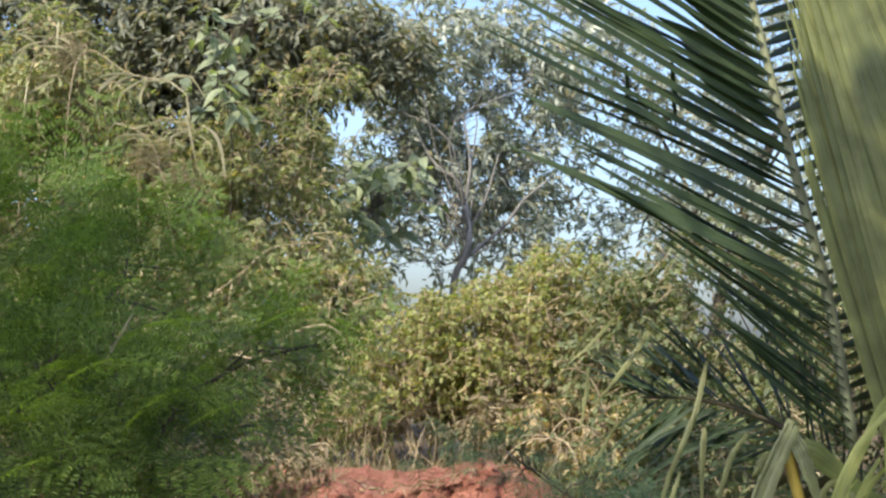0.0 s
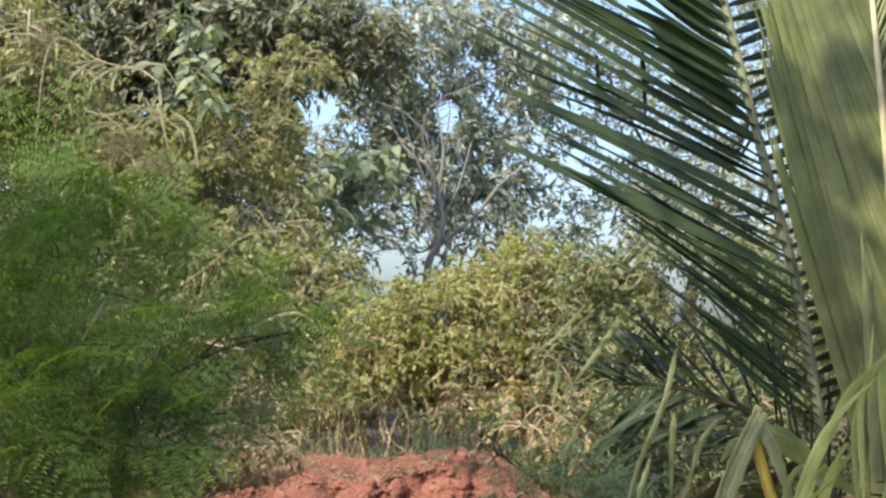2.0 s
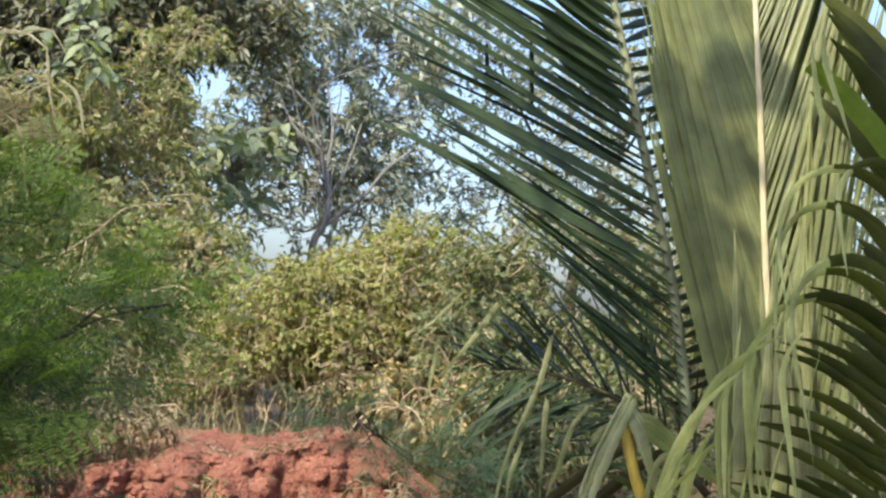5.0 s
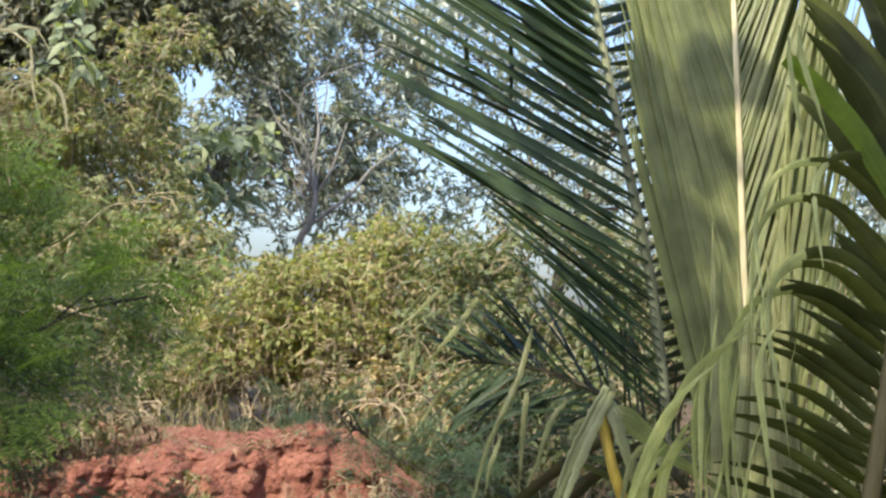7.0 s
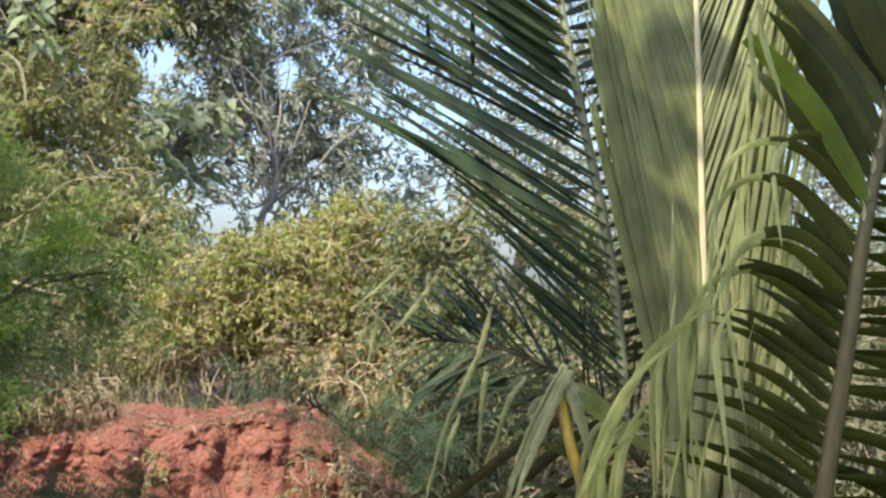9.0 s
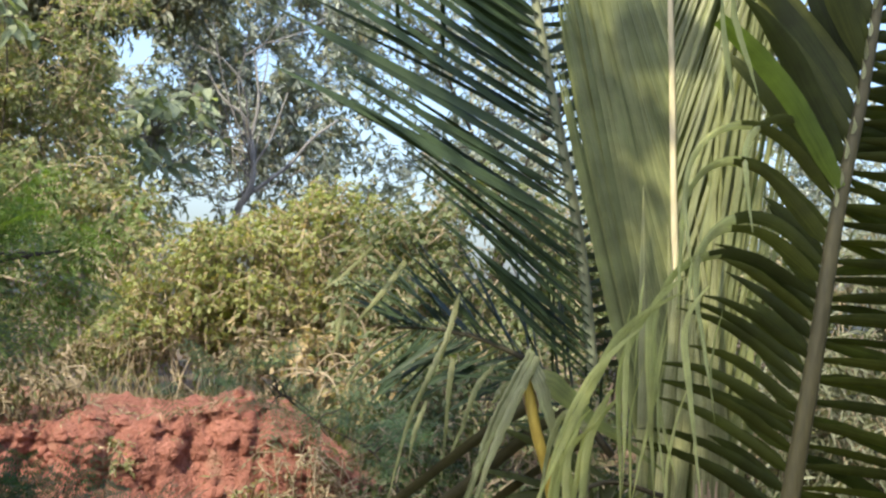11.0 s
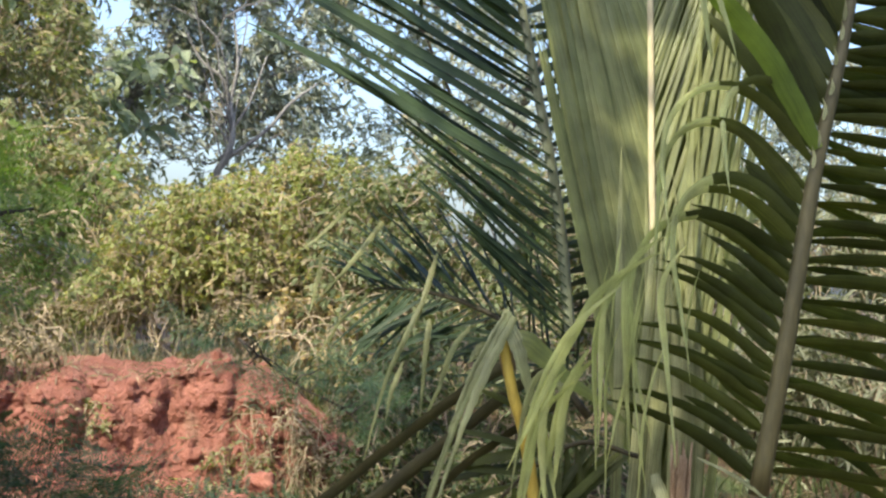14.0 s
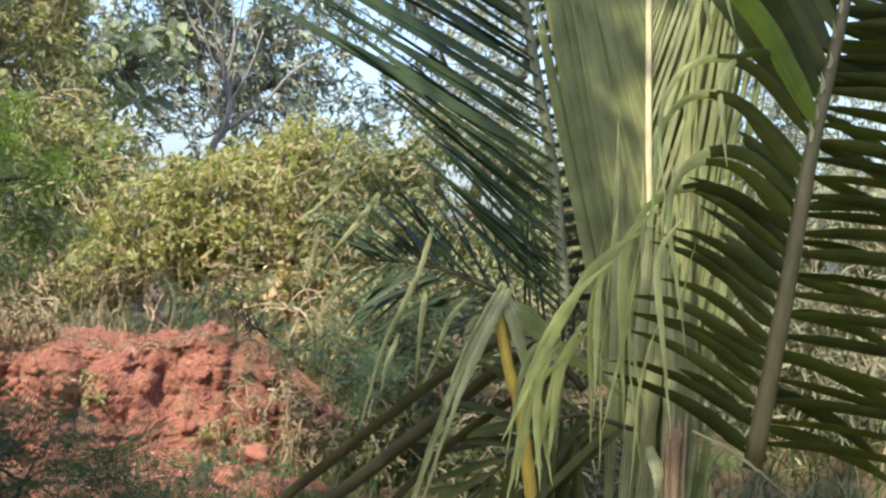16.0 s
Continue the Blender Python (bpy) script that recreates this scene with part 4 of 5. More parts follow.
feather_shrub("feathery_shrub", "green shrub with fine feathery leaves beside the earth bank",
              [blob((-0.876, 3.300, 1.856), 0.28, 0.3, 0.16), blob((-1.060, 3.200, 1.778), 0.3, 0.3, 0.3), blob((-0.683, 3.200, 1.684), 0.26, 0.3, 0.17), blob((-0.472, 3.200, 1.638), 0.17, 0.25, 0.10), blob((-0.325, 3.250, 1.591), 0.13, 0.2, 0.06),
               blob((-0.747, 3.000, 1.504), 0.32, 0.3, 0.18), blob((-0.512, 3.100, 1.501), 0.16, 0.25, 0.08), blob((-1.018, 3.000, 1.439), 0.3, 0.3, 0.25), blob((-0.761, 2.900, 1.340), 0.3, 0.3, 0.12)],
              [[(-0.619, 3.100, 1.078), (-0.630, 3.100, 1.411), (-0.672, 3.150, 1.637), (-0.650, 3.200, 1.825)], [(-0.783, 3.000, 1.095), (-0.838, 3.100, 1.411), (-0.965, 3.200, 1.754), (-0.927, 3.300, 1.966)],
               [(-0.598, 3.100, 1.189), (-0.566, 3.150, 1.454), (-0.425, 3.200, 1.579), (-0.262, 3.200, 1.626)], [(-0.688, 3.000, 1.202), (-0.714, 3.000, 1.461), (-0.792, 3.000, 1.591)]],
              1900, 0.135, 41, 0.0035)
feather_shrub("feathery_shrub", "dense lower growth of a feathery shrub, coloured dark for shade",
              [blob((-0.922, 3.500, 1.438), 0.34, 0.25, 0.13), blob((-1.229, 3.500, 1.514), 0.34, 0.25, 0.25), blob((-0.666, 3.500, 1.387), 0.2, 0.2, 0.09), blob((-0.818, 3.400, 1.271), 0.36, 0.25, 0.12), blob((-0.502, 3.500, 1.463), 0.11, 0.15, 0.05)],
              [[(-0.836, 3.500, 0.887), (-0.855, 3.500, 1.261), (-0.923, 3.500, 1.514)]], 1150, 0.105, 44, 0.007, material=M_FEATHER_SHADED)
feather_shrub("feathery_shrub", "low feathery shrub in front of the earth bank, coloured dark for shade",
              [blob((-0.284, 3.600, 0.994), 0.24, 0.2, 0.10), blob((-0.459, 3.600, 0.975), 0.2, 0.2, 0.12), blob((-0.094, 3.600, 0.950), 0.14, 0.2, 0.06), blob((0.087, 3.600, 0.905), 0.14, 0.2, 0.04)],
              [[(-0.358, 3.600, 0.572), (-0.324, 3.600, 0.827), (-0.260, 3.600, 0.995)]], 340, 0.12, 42, level=-0.6, material=M_FEATHER_SHADED)
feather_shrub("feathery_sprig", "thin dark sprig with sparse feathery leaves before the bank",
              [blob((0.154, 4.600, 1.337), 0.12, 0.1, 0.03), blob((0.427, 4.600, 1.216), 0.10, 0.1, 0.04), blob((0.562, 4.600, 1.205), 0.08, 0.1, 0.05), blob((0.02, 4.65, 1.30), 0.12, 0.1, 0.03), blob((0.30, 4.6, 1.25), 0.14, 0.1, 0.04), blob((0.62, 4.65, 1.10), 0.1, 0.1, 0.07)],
              [[(0.725, 4.600, 0.707), (0.570, 4.600, 1.071), (0.361, 4.600, 1.196), (0.188, 4.600, 1.322)]], 120, 0.09, 43, 0.003, level=-0.4, material=M_FEATHER_SHADED)

stray = thing("stray_reed", "single pale dry reed caught in the feathery shrub", "reed")
part("stem", *ribbon(spline([(-0.574, 2.86, 1.68), (-0.60, 2.86, 1.633), (-0.628, 2.86, 1.585)], 8), (0.003, 0.006, 0.006, 0.002), (0.8, 0.2, 0.5), 0.3), M_REED, stray)

# coconut palm, young, its crown close to the ground
palm = thing("coconut_palm", "young coconut palm with upright and drooping fronds", "palm tree")
RNG = np.random.default_rng(5)


def leaflet(frond, base, way, length, width, droop, twist, material, name="leaflet", count=12, label="", fold=0.5, tip=None, tip_share=0.45):
    """One palm leaflet. twist 0 turns its width into the picture's plane, 90 edge-on; tip: another material for the limp end."""
    p = arc(base, way, length, droop, count)
    t = unit(p[1] - p[0])
    a = unit(np.cross(t, np.array([0, 1.0, 0.0])))
    b = np.cross(t, a)
    c, s = math.cos(radians(twist)), math.sin(radians(twist))
    v, f = ribbon(p, (width * 0.3, width * 0.85, width, width * 0.95, width * 0.8, width * 0.55, width * 0.08), a * c + b * s, fold)
    ob = blade_part(name, v, f, material, frond, label)
    if tip:
        ob.data.materials.append(tip)
        for k, poly in enumerate(ob.data.polygons):
            poly.material_index = 1 if k > len(f) * (1 - tip_share) else 0
    return ob


def strip(parent, points, width, material, label="", name="leaflet", fold=0.4, turn=0.35, count=26, profile=(0.6, 0.95, 1.0, 0.9, 0.7, 0.4, 0.06), crease=0.0007):
    """A limp leaflet that hangs along a curve, slightly kinked and turning about itself."""
    p = spline(points, count)
    wave = RNG.normal(0, crease, (count, 3))
    wave[0] = wave[-1] = 0
    p = p + wave
    t = unit(np.gradient(p, axis=0))
    swing = turn + 0.3 * np.sin(np.linspace(0, RNG.uniform(2.5, 6.0), count) + RNG.uniform(0, 6))
    side = np.cross(t, np.array([0.0, 1.0, 0.0])) + swing[:, None] * np.array([0.0, 1.0, 0.0])
    return blade_part(name, *ribbon(p, [width * k * RNG.uniform(0.88, 1.1) for k in profile], side, fold), material, parent, label)


def frond(points, radii, material, flat=0.7, label="", count=26):
    p = spline(points, count)
    v, f = tube(p, radii, 8, flat)
    return part("frond", v, f, material, palm, label), p


def at_s(p, s):
    i = min(len(p) - 2, max(0, int(s * (len(p) - 1))))
    u = s * (len(p) - 1) - i
    return p[i] * (1 - u) + p[i + 1] * u, unit(p[i + 1] - p[i])


def comb(fr, p, s0, s1, n, side, angle, length, width, droop, twist, material, jitter=0.05, tip=None, fold=0.5, spread=0.0, lift=0.0, vary=0.065):
    """A row of leaflets on one side of a frond. angle, length, droop and twist run from the base to the tip."""
    for i in range(n):
        u = i / max(1, n - 1)
        base, t = at_s(p, s0 + (s1 - s0) * u)
        sd = unit(np.array(side) - t * np.dot(side, t))
        base = base + sd * spread * (1 - u) ** 3 * RNG.uniform(0, 1) - np.array([0, lift, 0])
        al = radians(angle[0] + (angle[1] - angle[0]) * u + RNG.normal(0, min(2.0, jitter * 100)))
        way = unit(t * math.cos(al) + sd * math.sin(al) + RNG.normal(0, jitter, 3))
        leaflet(fr, base, way, np.interp(u, (0, 0.5, 1), length) * RNG.uniform(1 - vary, 1 + vary), width * RNG.uniform(0.85, 1.1),
                droop[0] + (droop[1] - droop[0]) * u, twist[0] + (twist[1] - twist[0]) * u + RNG.normal(0, 9), material, tip=tip, fold=fold)


def arching(parent, base, start, end, a, b, total, width, material, tip=None, tip_share=0.5, side=-1, lean=-0.10, turn=0.35, label="", fold=0.3, profile=(0.28, 0.85, 1.0, 0.95, 0.8, 0.5, 0.06), count=26, name="leaflet"):
    """A leaflet that rises at the angle start, bends over between the lengths a and a + b, and hangs at the angle end."""
    l = np.linspace(0, total, count)
    u = np.clip((l - a) / b, 0, 1)
    th = np.radians(start + (end - start) * u * u * (3 - 2 * u))
    step = total / (count - 1)
    d = np.stack([side * np.cos(th), np.full(count, lean), np.sin(th)], -1) * step + RNG.normal(0, 0.0006, (count, 3))
    p = np.array(base) + np.vstack([np.zeros(3), np.cumsum(d[:-1], axis=0)])
    t = unit(np.gradient(p, axis=0))
    swing = turn + 0.25 * np.sin(np.linspace(0, RNG.uniform(2.0, 5.0), count) + RNG.uniform(0, 6))
    across = np.cross(t, np.array([0.0, 1.0, 0.0])) + swing[:, None] * np.array([0.0, 1.0, 0.0])
    v, f = ribbon(p, [width * k * RNG.uniform(0.9, 1.08) for k in profile], across, fold)
    ob = blade_part(name, v, f, material, parent, label)
    if tip:
        ob.data.materials.append(tip)
        for k, poly in enumerate(ob.data.polygons):
            poly.material_index = 1 if k > len(f) * (1 - tip_share) else 0
    return ob


# dark frond seen along its leaflets
fa, pa = frond([(0.952, 3.600, 1.381), (0.906, 3.620, 1.722), (0.824, 3.660, 2.101), (0.753, 3.720, 2.470), (0.689, 3.800, 2.834), (0.602, 3.950, 3.276)], (0.014, 0.012, 0.009, 0.004), M_RACHIS, label="dark green frond with stiff leaflets")
comb(fa, pa, 0.20, 0.96, 37, (-1.0, -0.12, 0.0), (50, 40), (0.72, 0.92, 0.7), 0.036, (0.13, 0.18), (56, 42), M_PALM, 0.018, fold=0.45, lift=0.012, vary=0.14)
comb(fa, pa, 0.03, 0.95, 50, (0.7, 0.7, 0.0), (88, 64), (0.35, 0.6, 0.5), 0.026, (0.1, 0.2), (30, 40), M_PALM, 0.03)
comb(fa, pa, 0.30, 0.96, 16, (-1.0, 0.10, 0.0), (46, 38), (0.7, 0.8, 0.6), 0.034, (0.2, 0.3), (54, 44), M_PALM, 0.03, vary=0.2)
comb(fa, pa, 0.40, 0.96, 30, (-1.0, -0.02, 0.0), (44, 37), (0.26, 0.36, 0.3), 0.046, (0.15, 0.2), (40, 34), M_PALM, 0.02)
comb(fa, pa, 0.0, 0.20, 15, (-1.0, -0.1, 0.0), (40, 48), (0.40, 0.55, 0.68), 0.024, (0.2, 0.25), (58, 56), M_PALM, 0.02, lift=0.012, vary=0.12)
comb(fa, pa, 0.0, 0.36, 14, (-1.0, 0.15, 0.0), (38, 46), (0.42, 0.52, 0.6), 0.022, (0.2, 0.25), (56, 54), M_PALM, 0.03, vary=0.15)
for a, b in (((0.449, 3.74, 2.31), (0.453, 3.74, 2.18)), ((0.560, 3.73, 2.32), (0.566, 3.73, 2.11))):
    strip(fa, [a, (np.array(a) + b) / 2 + (0.002, 0, 0), b], 0.013, M_PALM, "broken leaflet tip hanging straight down")
# young upright frond with leaflets still close together
fb, pb = frond([(1.190, 3.500, 0.593), (1.150, 3.500, 1.049), (1.123, 3.500, 1.442), (1.103, 3.520, 1.839), (1.087, 3.550, 2.243), (1.069, 3.600, 2.662), (1.049, 3.700, 3.185)], (0.009, 0.009, 0.008, 0.004), M_RACHIS_PALE, label="young upright frond with a pale cream midrib")
comb(fb, pb, 0.10, 0.95, 124, (-1.0, 0.10, 0.0), (10.0, 20), (1.3, 0.95, 0.5), 0.029, (0.0, 0.0), (12, 18), M_PALM_YOUNG, 0.007, fold=0.3)
comb(fb, pb, 0.0, 0.95, 92, (1.0, 0.15, 0.0), (8, 30), (1.4, 1.0, 0.5), 0.0155, (0.0, 0.12), (-25, -30), M_PALM_YOUNG, 0.028, fold=0.5, spread=0.10)
comb(fb, pb, 0.06, 0.95, 110, (1.0, 0.4, 0.0), (8, 33), (1.3, 1.0, 0.55), 0.033, (0.0, 0.12), (18, 22), M_PALM_FOLD, 0.014, fold=0.4, spread=0.06)
for k in range(11):
    # unopened broad leaflets at its foot
    arching(fb, (1.05 + 0.017 * k + RNG.normal(0, 0.006), 3.44 + RNG.uniform(-0.03, 0.03), 0.86), 93 + RNG.normal(0, 3), 92 - 0.9 * k + RNG.normal(0, 2), 0.1, 0.6, RNG.uniform(0.6, 1.0), 0.028, M_PALM_GREY, lean=0.03, turn=0.1, fold=0.5)
# broad frond in front, its shade darkened into the colours
fc, pc = frond([(1.248, 3.100, 1.111), (1.298, 3.100, 1.466), (1.346, 3.120, 1.790), (1.408, 3.150, 2.076), (1.465, 3.200, 2.398), (1.523, 3.300, 2.814)], (0.021, 0.017, 0.012, 0.006), M_RACHIS_BROWN, label="broad frond with shade darkened into its leaflets and brownish rachis")


def on_rachis(p, z):
    return np.array([np.interp(z, p[:, 2], p[:, 0]), np.interp(z, p[:, 2], p[:, 1]) + 0.006, z])


# leaflets that arch over and hang limp, sunlight paled into their ends: height on the rachis, angles, bend, length,
# width, pale share
for z, start, end, a, b, total, w, share in (
        (1.844, 54, -97, 0.08, 0.30, 0.50, 0.030, 0.50), (1.808, 46, -98, 0.08, 0.48, 0.65, 0.030, 0.60),
        (1.754, 36, -88, 0.12, 0.36, 0.64, 0.031, 0.62), (1.675, 38, -100, 0.04, 0.42, 0.66, 0.032, 0.66),
        (1.603, 28, -95, 0.08, 0.46, 0.69, 0.030, 0.64), (1.640, 34, -92, 0.10, 0.34, 0.44, 0.034, 0.45),
        (1.720, 44, -60, 0.14, 0.30, 0.38, 0.038, 0.25)):
    arching(fc, on_rachis(pc, z), start, end, a, b, total, w, M_PALM_SHADED, M_PALM_SUNLIT, share, profile=(0.28, 0.9, 1.0, 0.8, 0.55, 0.5, 0.42, 0.3, 0.05))
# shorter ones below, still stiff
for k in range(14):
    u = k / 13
    arching(fc, on_rachis(pc, 1.13 + 0.46 * u + RNG.normal(0, 0.006)), 32 + 4 * u + RNG.normal(0, 3), 4 - 10 * u + RNG.normal(0, 5), 0.08, 0.34, (0.40 - 0.13 * u) * RNG.uniform(0.85, 1.1), 0.026, M_PALM_SHADED, lean=RNG.uniform(-0.1, 0.1), turn=0.5, fold=0.5)
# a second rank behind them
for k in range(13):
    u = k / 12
    arching(fc, on_rachis(pc, 1.20 + 0.50 * u) + np.array([0, 0.03, 0]), 40 + 12 * u + RNG.normal(0, 5), 5 + RNG.normal(0, 10), 0.05, 0.30, RNG.uniform(0.13, 0.2), 0.034, M_PALM_SHADED, lean=RNG.uniform(0.1, 0.5), turn=0.4)
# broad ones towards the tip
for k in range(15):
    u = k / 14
    arching(fc, on_rachis(pc, 1.84 + 0.75 * u), 56 + 10 * u + RNG.normal(0, 3), 28 + 20 * u + RNG.normal(0, 6), 0.1, 0.5, RNG.uniform(0.38, 0.5), 0.056, M_PALM_SHADED, lean=RNG.uniform(-0.1, 0.35), turn=0.3)
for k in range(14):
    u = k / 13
    arching(fc, on_rachis(pc, 1.95 + 0.70 * u) + np.array([0, 0.02, 0]), 64 + 8 * u + RNG.normal(0, 4), 48 + 10 * u + RNG.normal(0, 6), 0.1, 0.5, RNG.uniform(0.3, 0.42), 0.060, M_PALM_SHADED, lean=RNG.uniform(0.2, 0.5), turn=0.2)
arching(fc, on_rachis(pc, 1.845) - np.array([0.01, 0.02, 0]), 60, 38, 0.05, 0.35, 0.45, 0.050, M_PALM_BRIGHT, label="leaflet with a torn end, coloured bright as if backlit", lean=-0.05, turn=0.15, profile=(0.5, 0.9, 1.0, 1.0, 0.9, 0.8, 0.6))
for at, end in (((1.066, 3.03, 2.24), -72), ((1.044, 3.03, 2.22), -80)):
    arching(fc, at, -85, end, 0.0, 0.1, 0.24, 0.014, M_PALM_SUNLIT, label="limp torn end of a leaflet", side=1, lean=0.0)
# pale swollen bases where the upper leaflets leave the rachis
for k in range(12):
    at = on_rachis(pc, 1.80 + 0.055 * k + RNG.normal(0, 0.006)) + np.array([-0.012, -0.02, 0])
    arching(fc, at, 100 + RNG.normal(0, 4), 62 + RNG.normal(0, 8), 0.0, 0.05, RNG.uniform(0.035, 0.055), 0.010, M_PALM_GREY, name="leaflet_base", label="pale swollen leaflet base", lean=-0.05, count=8, profile=(0.5, 1.0, 0.9, 0.4, 0.1))
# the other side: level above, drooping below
comb(fc, pc, 0.03, 0.97, 38, (1.0, 0.15, 0.0), (90, 66), (0.5, 0.6, 0.5), 0.034, (0.35, 0.3), (42, 34), M_PALM_SHADED, 0.05)
comb(fc, pc, 0.05, 0.9, 20, (1.0, 0.5, 0.0), (94, 70), (0.45, 0.5, 0.45), 0.034, (0.7, 0.4), (36, 30), M_PALM_SHADED, 0.10)

comb(fc, pc, 0.50, 0.97, 18, (1.0, 0.35, 0.0), (74, 60), (0.5, 0.5, 0.45), 0.050, (0.4, 0.3), (24, 22), M_PALM_SHADED, 0.06)

# limp leaflets before the young frond, coloured pale as if sunlit: head, angles, bend, length, width
for head, start, end, a, b, total, w in (
        ((0.985, 3.00, 1.605), -28, -66, 0.0, 0.24, 0.55, 0.026), ((0.975, 3.01, 1.625), -45, -94, 0.0, 0.30, 0.50, 0.022),
        ((1.000, 3.02, 1.640), -30, -94, 0.0, 0.16, 0.50, 0.022), ((1.035, 3.00, 1.620), -50, -99, 0.0, 0.14, 0.46, 0.021),
        ((0.900, 2.99, 1.560), -60, -90, 0.0, 0.12, 0.36, 0.017), ((0.940, 3.02, 1.560), -75, -106, 0.0, 0.15, 0.35, 0.016),
        ((0.905, 2.98, 1.540), -42, -76, 0.0, 0.34, 0.42, 0.019)):
    arching(palm, head, start, end, a, b, total, w * 0.8, M_PALM_SUNLIT, label="limp green leaflet, coloured pale as if sunlit", lean=0.03, turn=0.2, fold=0.2, profile=(0.12, 0.6, 0.95, 1.0, 0.8, 0.55, 0.35, 0.06))
for k in range(9):
    # narrow torn slivers among them
    head = np.array((0.97, 3.01, 1.55)) + RNG.normal(0, 1, 3) * (0.06, 0.015, 0.05)
    arching(palm, head, RNG.uniform(-85, -50), RNG.uniform(-106, -78), 0.0, 0.2, RNG.uniform(0.22, 0.40), RNG.uniform(0.007, 0.012), M_PALM_SUNLIT, label="torn sliver of a limp leaflet", lean=0.04, turn=RNG.uniform(0.2, 0.9), profile=(0.1, 0.7, 1.0, 0.8, 0.5, 0.06))
# lower ones that hang round the yellow stem
for k in range(7):
    head = np.array((0.82, 3.08, 1.36)) + RNG.normal(0, 1, 3) * (0.035, 0.02, 0.03)
    arching(palm, head, RNG.uniform(-70, -40), RNG.uniform(-110, -80), 0.0, 0.15, RNG.uniform(0.24, 0.40), RNG.uniform(0.013, 0.022), M_PALM_SUNLIT, label="limp green leaflet, coloured pale as if sunlit", lean=0.03, turn=RNG.uniform(0.1, 0.6))

# dying frond that is folded over, on a yellow stem
fy, py = frond([(0.828, 3.300, 0.995), (0.786, 3.280, 1.191), (0.750, 3.270, 1.294), (0.720, 3.270, 1.419)], (0.015, 0.013, 0.011), M_YELLOW_STEM, 0.8, "broken frond with a bright yellow stem")
for off, w in ((0.0, 0.024), (0.013, 0.018), (-0.008, 0.009)):
    q = np.array([(0.730, 3.250, 1.464), (0.703, 3.242, 1.412), (0.669, 3.234, 1.345), (0.640, 3.230, 1.270), (0.616, 3.222, 1.199), (0.560, 3.220, 1.005)]) + (off, -abs(off) * 0.4, RNG.normal(0, 0.006))
    strip(fy, q, w, M_PALM_GREY, "grey-green folded leaflet, pleated and torn at its end", fold=0.45, crease=0.0012, turn=0.1, profile=(0.8, 0.9, 1.0, 0.95, 0.85, 0.6, 0.35))
strip(fy, [(0.722, 3.270, 1.444), (0.748, 3.250, 1.407), (0.767, 3.240, 1.348), (0.802, 3.250, 1.243), (0.828, 3.260, 1.074)], 0.034, M_PALM_GREY, fold=0.25, crease=0.0013)
strip(fy, [(0.735, 3.26, 1.40), (0.778, 3.25, 1.399), (0.869, 3.25, 1.331), (1.039, 3.27, 1.217)], 0.050, M_PALM_FOLD, "broad green leaflet sloping down across the stem", fold=0.3, turn=0.2)
strip(fy, [(0.717, 3.280, 1.382), (0.680, 3.280, 1.381), (0.651, 3.280, 1.349)], 0.03, M_PALM_GREY)
strip(fy, [(0.825, 3.200, 1.344), (0.789, 3.200, 1.330), (0.763, 3.200, 1.246), (0.742, 3.200, 1.080)], 0.02, M_PALM_GREY)
strip(fy, [(0.832, 3.200, 1.332), (0.853, 3.200, 1.274), (0.848, 3.200, 1.131)], 0.018, M_PALM_GREY)
strip(fy, [(0.751, 3.300, 1.383), (0.742, 3.290, 1.353), (0.755, 3.290, 1.286)], 0.04, M_FIBRE, "dark withered sheath")

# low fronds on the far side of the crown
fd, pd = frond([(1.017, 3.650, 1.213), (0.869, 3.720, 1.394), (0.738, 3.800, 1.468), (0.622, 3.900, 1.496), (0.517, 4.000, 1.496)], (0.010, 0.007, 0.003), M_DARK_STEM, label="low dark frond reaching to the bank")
comb(fd, pd, 0.05, 0.95, 30, (-0.3, 0.1, 1.0), (40, 30), (0.3, 0.36, 0.24), 0.020, (0.6, 1.2), (66, 66), M_PALM, 0.10)
comb(fd, pd, 0.05, 0.9, 26, (-0.2, -0.2, -1.0), (48, 40), (0.28, 0.32, 0.24), 0.020, (0.8, 0.8), (70, 70), M_PALM, 0.10)
for points, w in (
        ([(0.606, 3.750, 1.463), (0.576, 3.720, 1.394), (0.528, 3.720, 1.269), (0.483, 3.720, 1.077)], 0.024),
        ([(0.631, 3.750, 1.430), (0.625, 3.740, 1.354), (0.617, 3.740, 1.134)], 0.022),
        ([(0.726, 3.700, 1.418), (0.682, 3.680, 1.360), (0.653, 3.680, 1.264), (0.602, 3.680, 1.143)], 0.024),
        ([(0.572, 3.750, 1.323), (0.546, 3.750, 1.240), (0.536, 3.750, 1.171)], 0.018),
        ([(0.649, 3.800, 1.590), (0.612, 3.760, 1.463), (0.600, 3.760, 1.421)], 0.022),
        ([(0.421, 4.050, 1.706), (0.366, 4.050, 1.643), (0.332, 4.050, 1.589)], 0.013),
        ([(0.380, 4.000, 1.533), (0.365, 4.000, 1.488), (0.359, 4.000, 1.430)], 0.014),
        ([(0.503, 4.000, 1.481), (0.434, 4.000, 1.404), (0.374, 4.000, 1.299)], 0.014)):
    strip(fd, points, w * 0.7, M_PALM_GREY, "pale drooping leaflet", profile=(0.5, 0.9, 1.0, 1.0, 0.8, 0.5, 0.06))
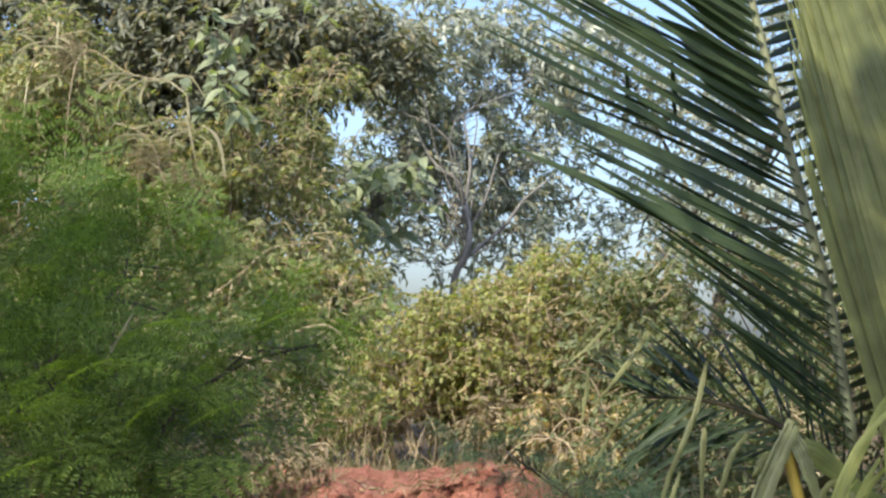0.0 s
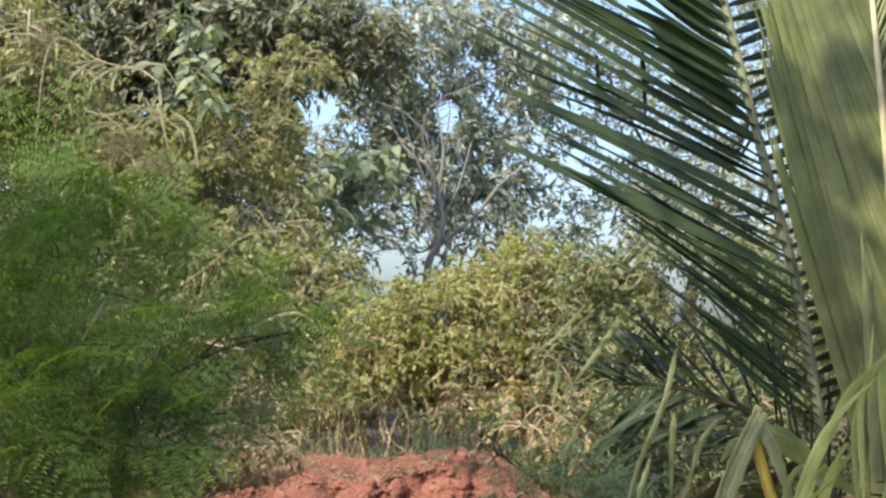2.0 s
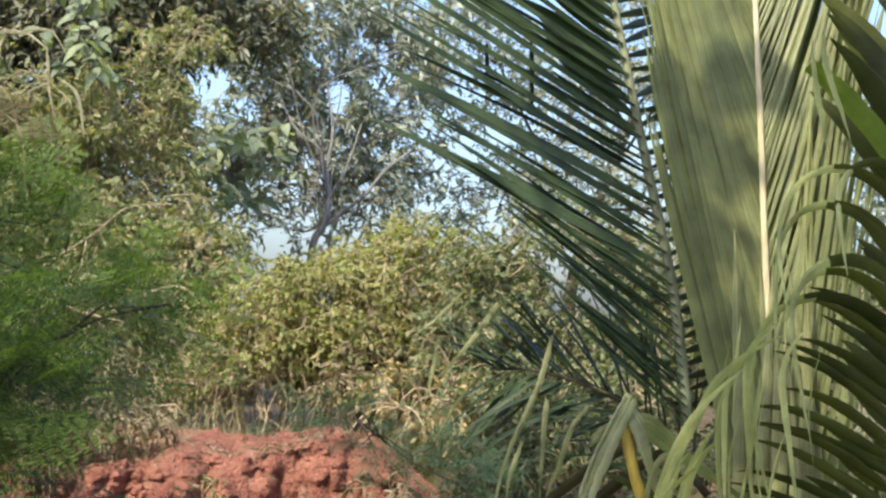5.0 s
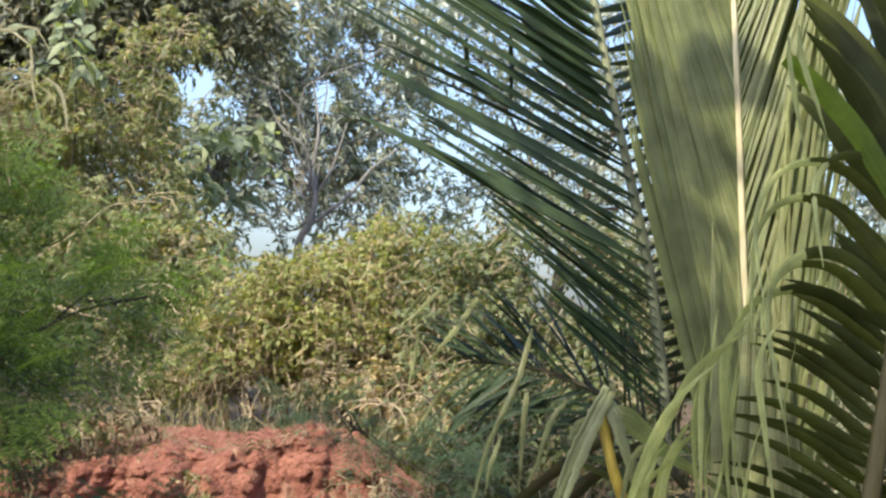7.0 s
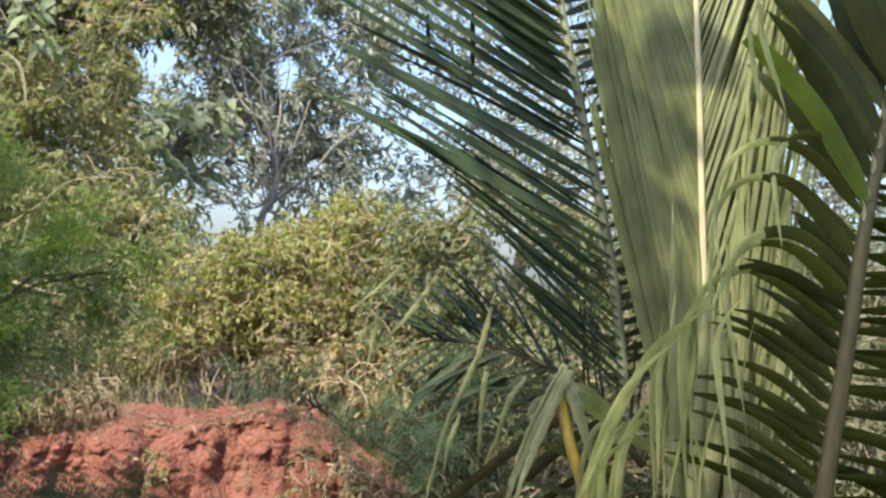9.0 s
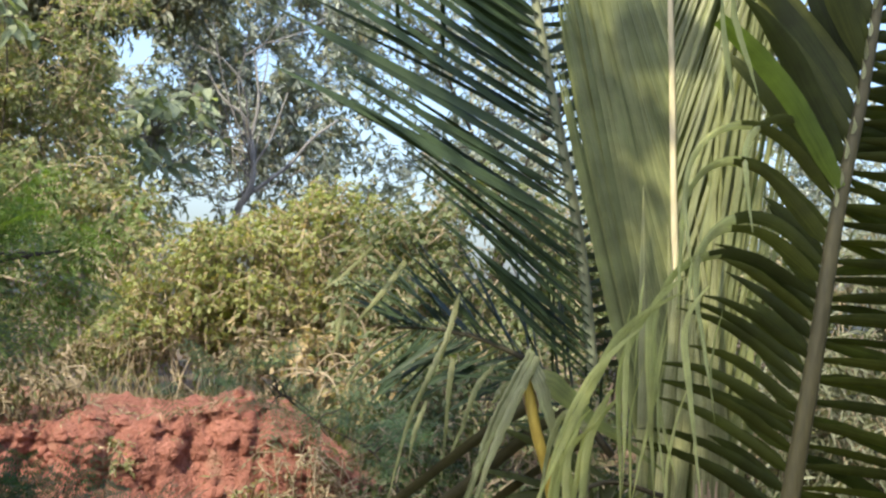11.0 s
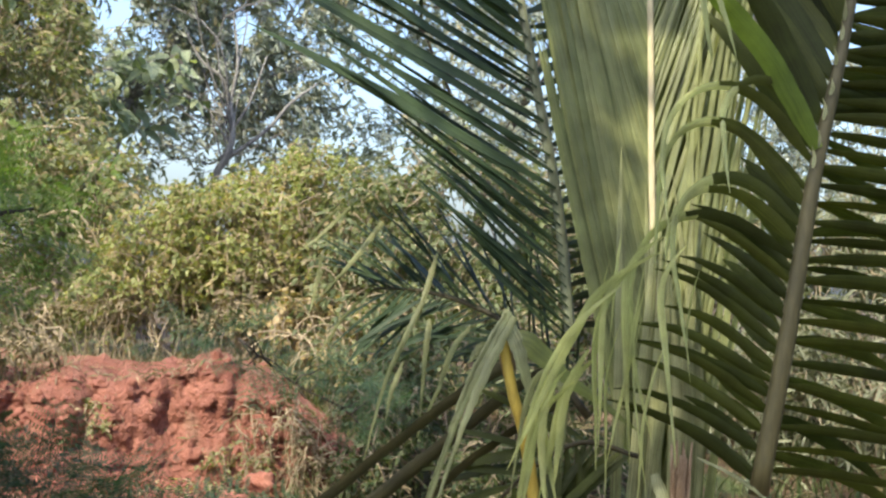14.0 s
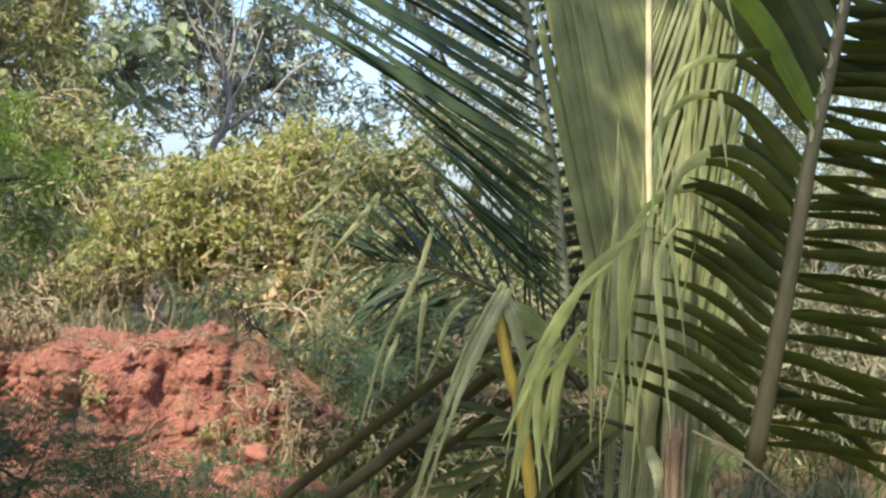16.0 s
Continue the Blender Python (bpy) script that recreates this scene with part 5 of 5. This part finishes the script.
for a, b, w in (((0.517, 3.88, 1.664), (0.370, 3.90, 1.466), 0.015), ((0.440, 3.95, 1.700), (0.310, 3.95, 1.575), 0.010), ((0.372, 3.95, 1.57), (0.345, 3.95, 1.41), 0.009)):
    strip(fd, [a, (np.array(a) + b) / 2 + (0.004, 0, -0.003), b], w, M_PALM_GREY, "straight pale leaflet, blunt at its torn end", fold=0.3, turn=0.15, profile=(0.9, 1.0, 0.95, 0.8, 0.6, 0.4, 0.15))
for path, r in (
        ([(0.882, 3.550, 1.391), (0.730, 3.500, 1.301), (0.533, 3.420, 1.158), (0.288, 3.300, 0.975)], 0.015),
        ([(0.900, 3.500, 1.342), (0.776, 3.450, 1.268), (0.581, 3.380, 1.121), (0.359, 3.280, 0.957)], 0.016),
        ([(0.920, 3.450, 1.268), (0.783, 3.400, 1.190), (0.641, 3.350, 1.090), (0.518, 3.300, 0.971)], 0.014)):
    strip(palm, path, r * 2.3, M_PALM_BROWN, "dark drooping leaflet", fold=0.6, turn=0.6, profile=(0.7, 0.95, 1.0, 1.0, 1.0, 0.95, 0.8))
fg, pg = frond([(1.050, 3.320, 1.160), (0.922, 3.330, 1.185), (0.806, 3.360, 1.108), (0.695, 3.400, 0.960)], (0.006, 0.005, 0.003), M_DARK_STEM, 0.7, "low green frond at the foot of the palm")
comb(fg, pg, 0.05, 0.95, 18, (0.0, -0.1, -1.0), (75, 50), (0.35, 0.35, 0.3), 0.026, (0.6, 0.6), (35, 40), M_PALM_SHADED, 0.12)
comb(fg, pg, 0.3, 0.95, 10, (-0.5, 0.1, 0.6), (40, 40), (0.25, 0.25, 0.2), 0.026, (1.5, 1.5), (35, 40), M_PALM_SHADED, 0.12)

# broken petiole and sheath at the heart of the palm
rs = np.random.default_rng(8)
g = Geo()
top, foot = np.array((1.077, 3.100, 1.197)), np.array((1.087, 3.120, 0.985))
for k in range(14):
    o = np.array([rs.normal(0, 0.008), rs.normal(0, 0.008), 0])
    g.add(*tube(spline([foot + o * 1.5, (top + foot) / 2 + o * 1.2, top + o * 1.6 + np.array([0, 0, rs.uniform(-0.03, 0.03)])], 8), (0.007, 0.006, 0.002), 5))
part_geo("petiole_stub", g, M_FIBRE, palm, "splintered brown petiole stub")
strip(palm, [(1.107, 3.080, 1.189), (1.181, 3.060, 1.156), (1.253, 3.050, 1.108), (1.329, 3.050, 1.053)], 0.008, M_PALM_GREY, "thin dry leaflet rib")
strip(palm, [(1.031, 3.120, 1.148), (1.050, 3.100, 1.081), (1.044, 3.100, 1.034)], 0.03, M_PALM_GREY, "torn pale sheath", "sheath")
root = np.array((1.147, 3.350, 0.984))
base = np.array([root[0], root[1], float(ground_height(np.array(root[0]), np.array(root[1]))) - 0.1])
part("trunk", *tube(spline([base, (base + root) / 2, root], 10), (0.13, 0.11, 0.07), 12), M_FIBRE, palm, "short stem wrapped in brown fibre")

# unseen trees added beside the camera, to shade and dapple the palm and the shrub
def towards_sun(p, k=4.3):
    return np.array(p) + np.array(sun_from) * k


# leaf clumps set sunward of each spot that should be darker
near_crown = [blob(towards_sun((1.181, 3.100, 1.460)), 0.16, 0.2, 0.22), blob(towards_sun((1.313, 3.100, 1.787)), 0.16, 0.2, 0.24), blob(towards_sun((1.385, 3.100, 1.352)), 0.2, 0.2, 0.24),
              blob(towards_sun((1.487, 3.100, 1.834)), 0.2, 0.2, 0.3), blob(towards_sun((1.40, 3.100, 2.20)), 0.2, 0.2, 0.2), blob(towards_sun((0.712, 3.400, 1.175)), 0.22, 0.2, 0.12),
              blob(towards_sun((-0.868, 3.300, 1.423)), 0.32, 0.25, 0.16), blob(towards_sun((-0.604, 3.300, 1.411)), 0.2, 0.2, 0.10), blob(towards_sun((-0.462, 3.300, 1.567)), 0.12, 0.2, 0.06),
              blob(towards_sun((0.646, 5.400, 1.109), 6.0), 0.22, 0.2, 0.16), blob(towards_sun((0.905, 5.600, 1.269), 6.0), 0.25, 0.2, 0.2)]
tree("tree", "unseen leafy tree added to shade the near palm and shrub",
     [(-4.1, -1.6, -0.3), (-4.0, -1.5, 1.8), (-3.4, -0.9, 3.8), (-2.4, -0.1, 4.7)], [],
     near_crown, M_TREE, 51, 500, 8, 0.14, (0.11, 0.05), 0.12, clump=2.4, level=-1.0, bark=M_DARK_BARK)
# second added tree: small clusters in the sun's path shape the dapples
tree("tree", "unseen tree added to dapple the light on the young frond",
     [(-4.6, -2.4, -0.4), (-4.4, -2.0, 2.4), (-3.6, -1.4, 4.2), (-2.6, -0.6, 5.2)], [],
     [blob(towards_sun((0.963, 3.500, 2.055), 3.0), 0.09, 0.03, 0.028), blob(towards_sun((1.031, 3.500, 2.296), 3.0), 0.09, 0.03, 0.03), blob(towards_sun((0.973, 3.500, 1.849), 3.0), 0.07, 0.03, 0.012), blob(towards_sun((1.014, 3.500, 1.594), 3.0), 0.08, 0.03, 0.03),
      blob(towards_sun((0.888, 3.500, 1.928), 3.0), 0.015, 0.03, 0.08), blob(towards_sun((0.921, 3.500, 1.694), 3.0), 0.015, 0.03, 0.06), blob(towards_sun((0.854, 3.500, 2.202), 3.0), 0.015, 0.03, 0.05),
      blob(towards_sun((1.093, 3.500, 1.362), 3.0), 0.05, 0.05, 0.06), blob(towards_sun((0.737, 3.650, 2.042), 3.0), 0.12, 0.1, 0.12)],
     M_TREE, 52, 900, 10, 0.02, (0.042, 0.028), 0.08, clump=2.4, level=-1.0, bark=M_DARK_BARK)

# unseen growth added behind and beside the camera, to cut the skylight
for k, (x, y, h) in enumerate([(5.4, -0.6, 3.8), (3.8, -4.2, 4.2), (0.2, -5.4, 4.6), (-3.2, -6.0, 3.6), (-5.6, -1.6, 3.0), (-5.2, 2.6, 3.8), (5.6, 4.0, 4.0)]):
    tree("tree", "unseen leafy tree added round the clearing to hold back skylight",
         [(x, y, -0.6), (x + 0.1, y, h * 0.3), (x - 0.1, y + 0.1, h * 0.55), (x, y, h * 0.75)], [],
         [(x, y, h * 0.7, 1.5, 1.2, h * 0.3), (x + 0.6, y + 0.5, h * 0.35, 1.4, 1.1, h * 0.3), (x - 0.7, y - 0.4, h * 0.4, 1.4, 1.1, h * 0.3)],
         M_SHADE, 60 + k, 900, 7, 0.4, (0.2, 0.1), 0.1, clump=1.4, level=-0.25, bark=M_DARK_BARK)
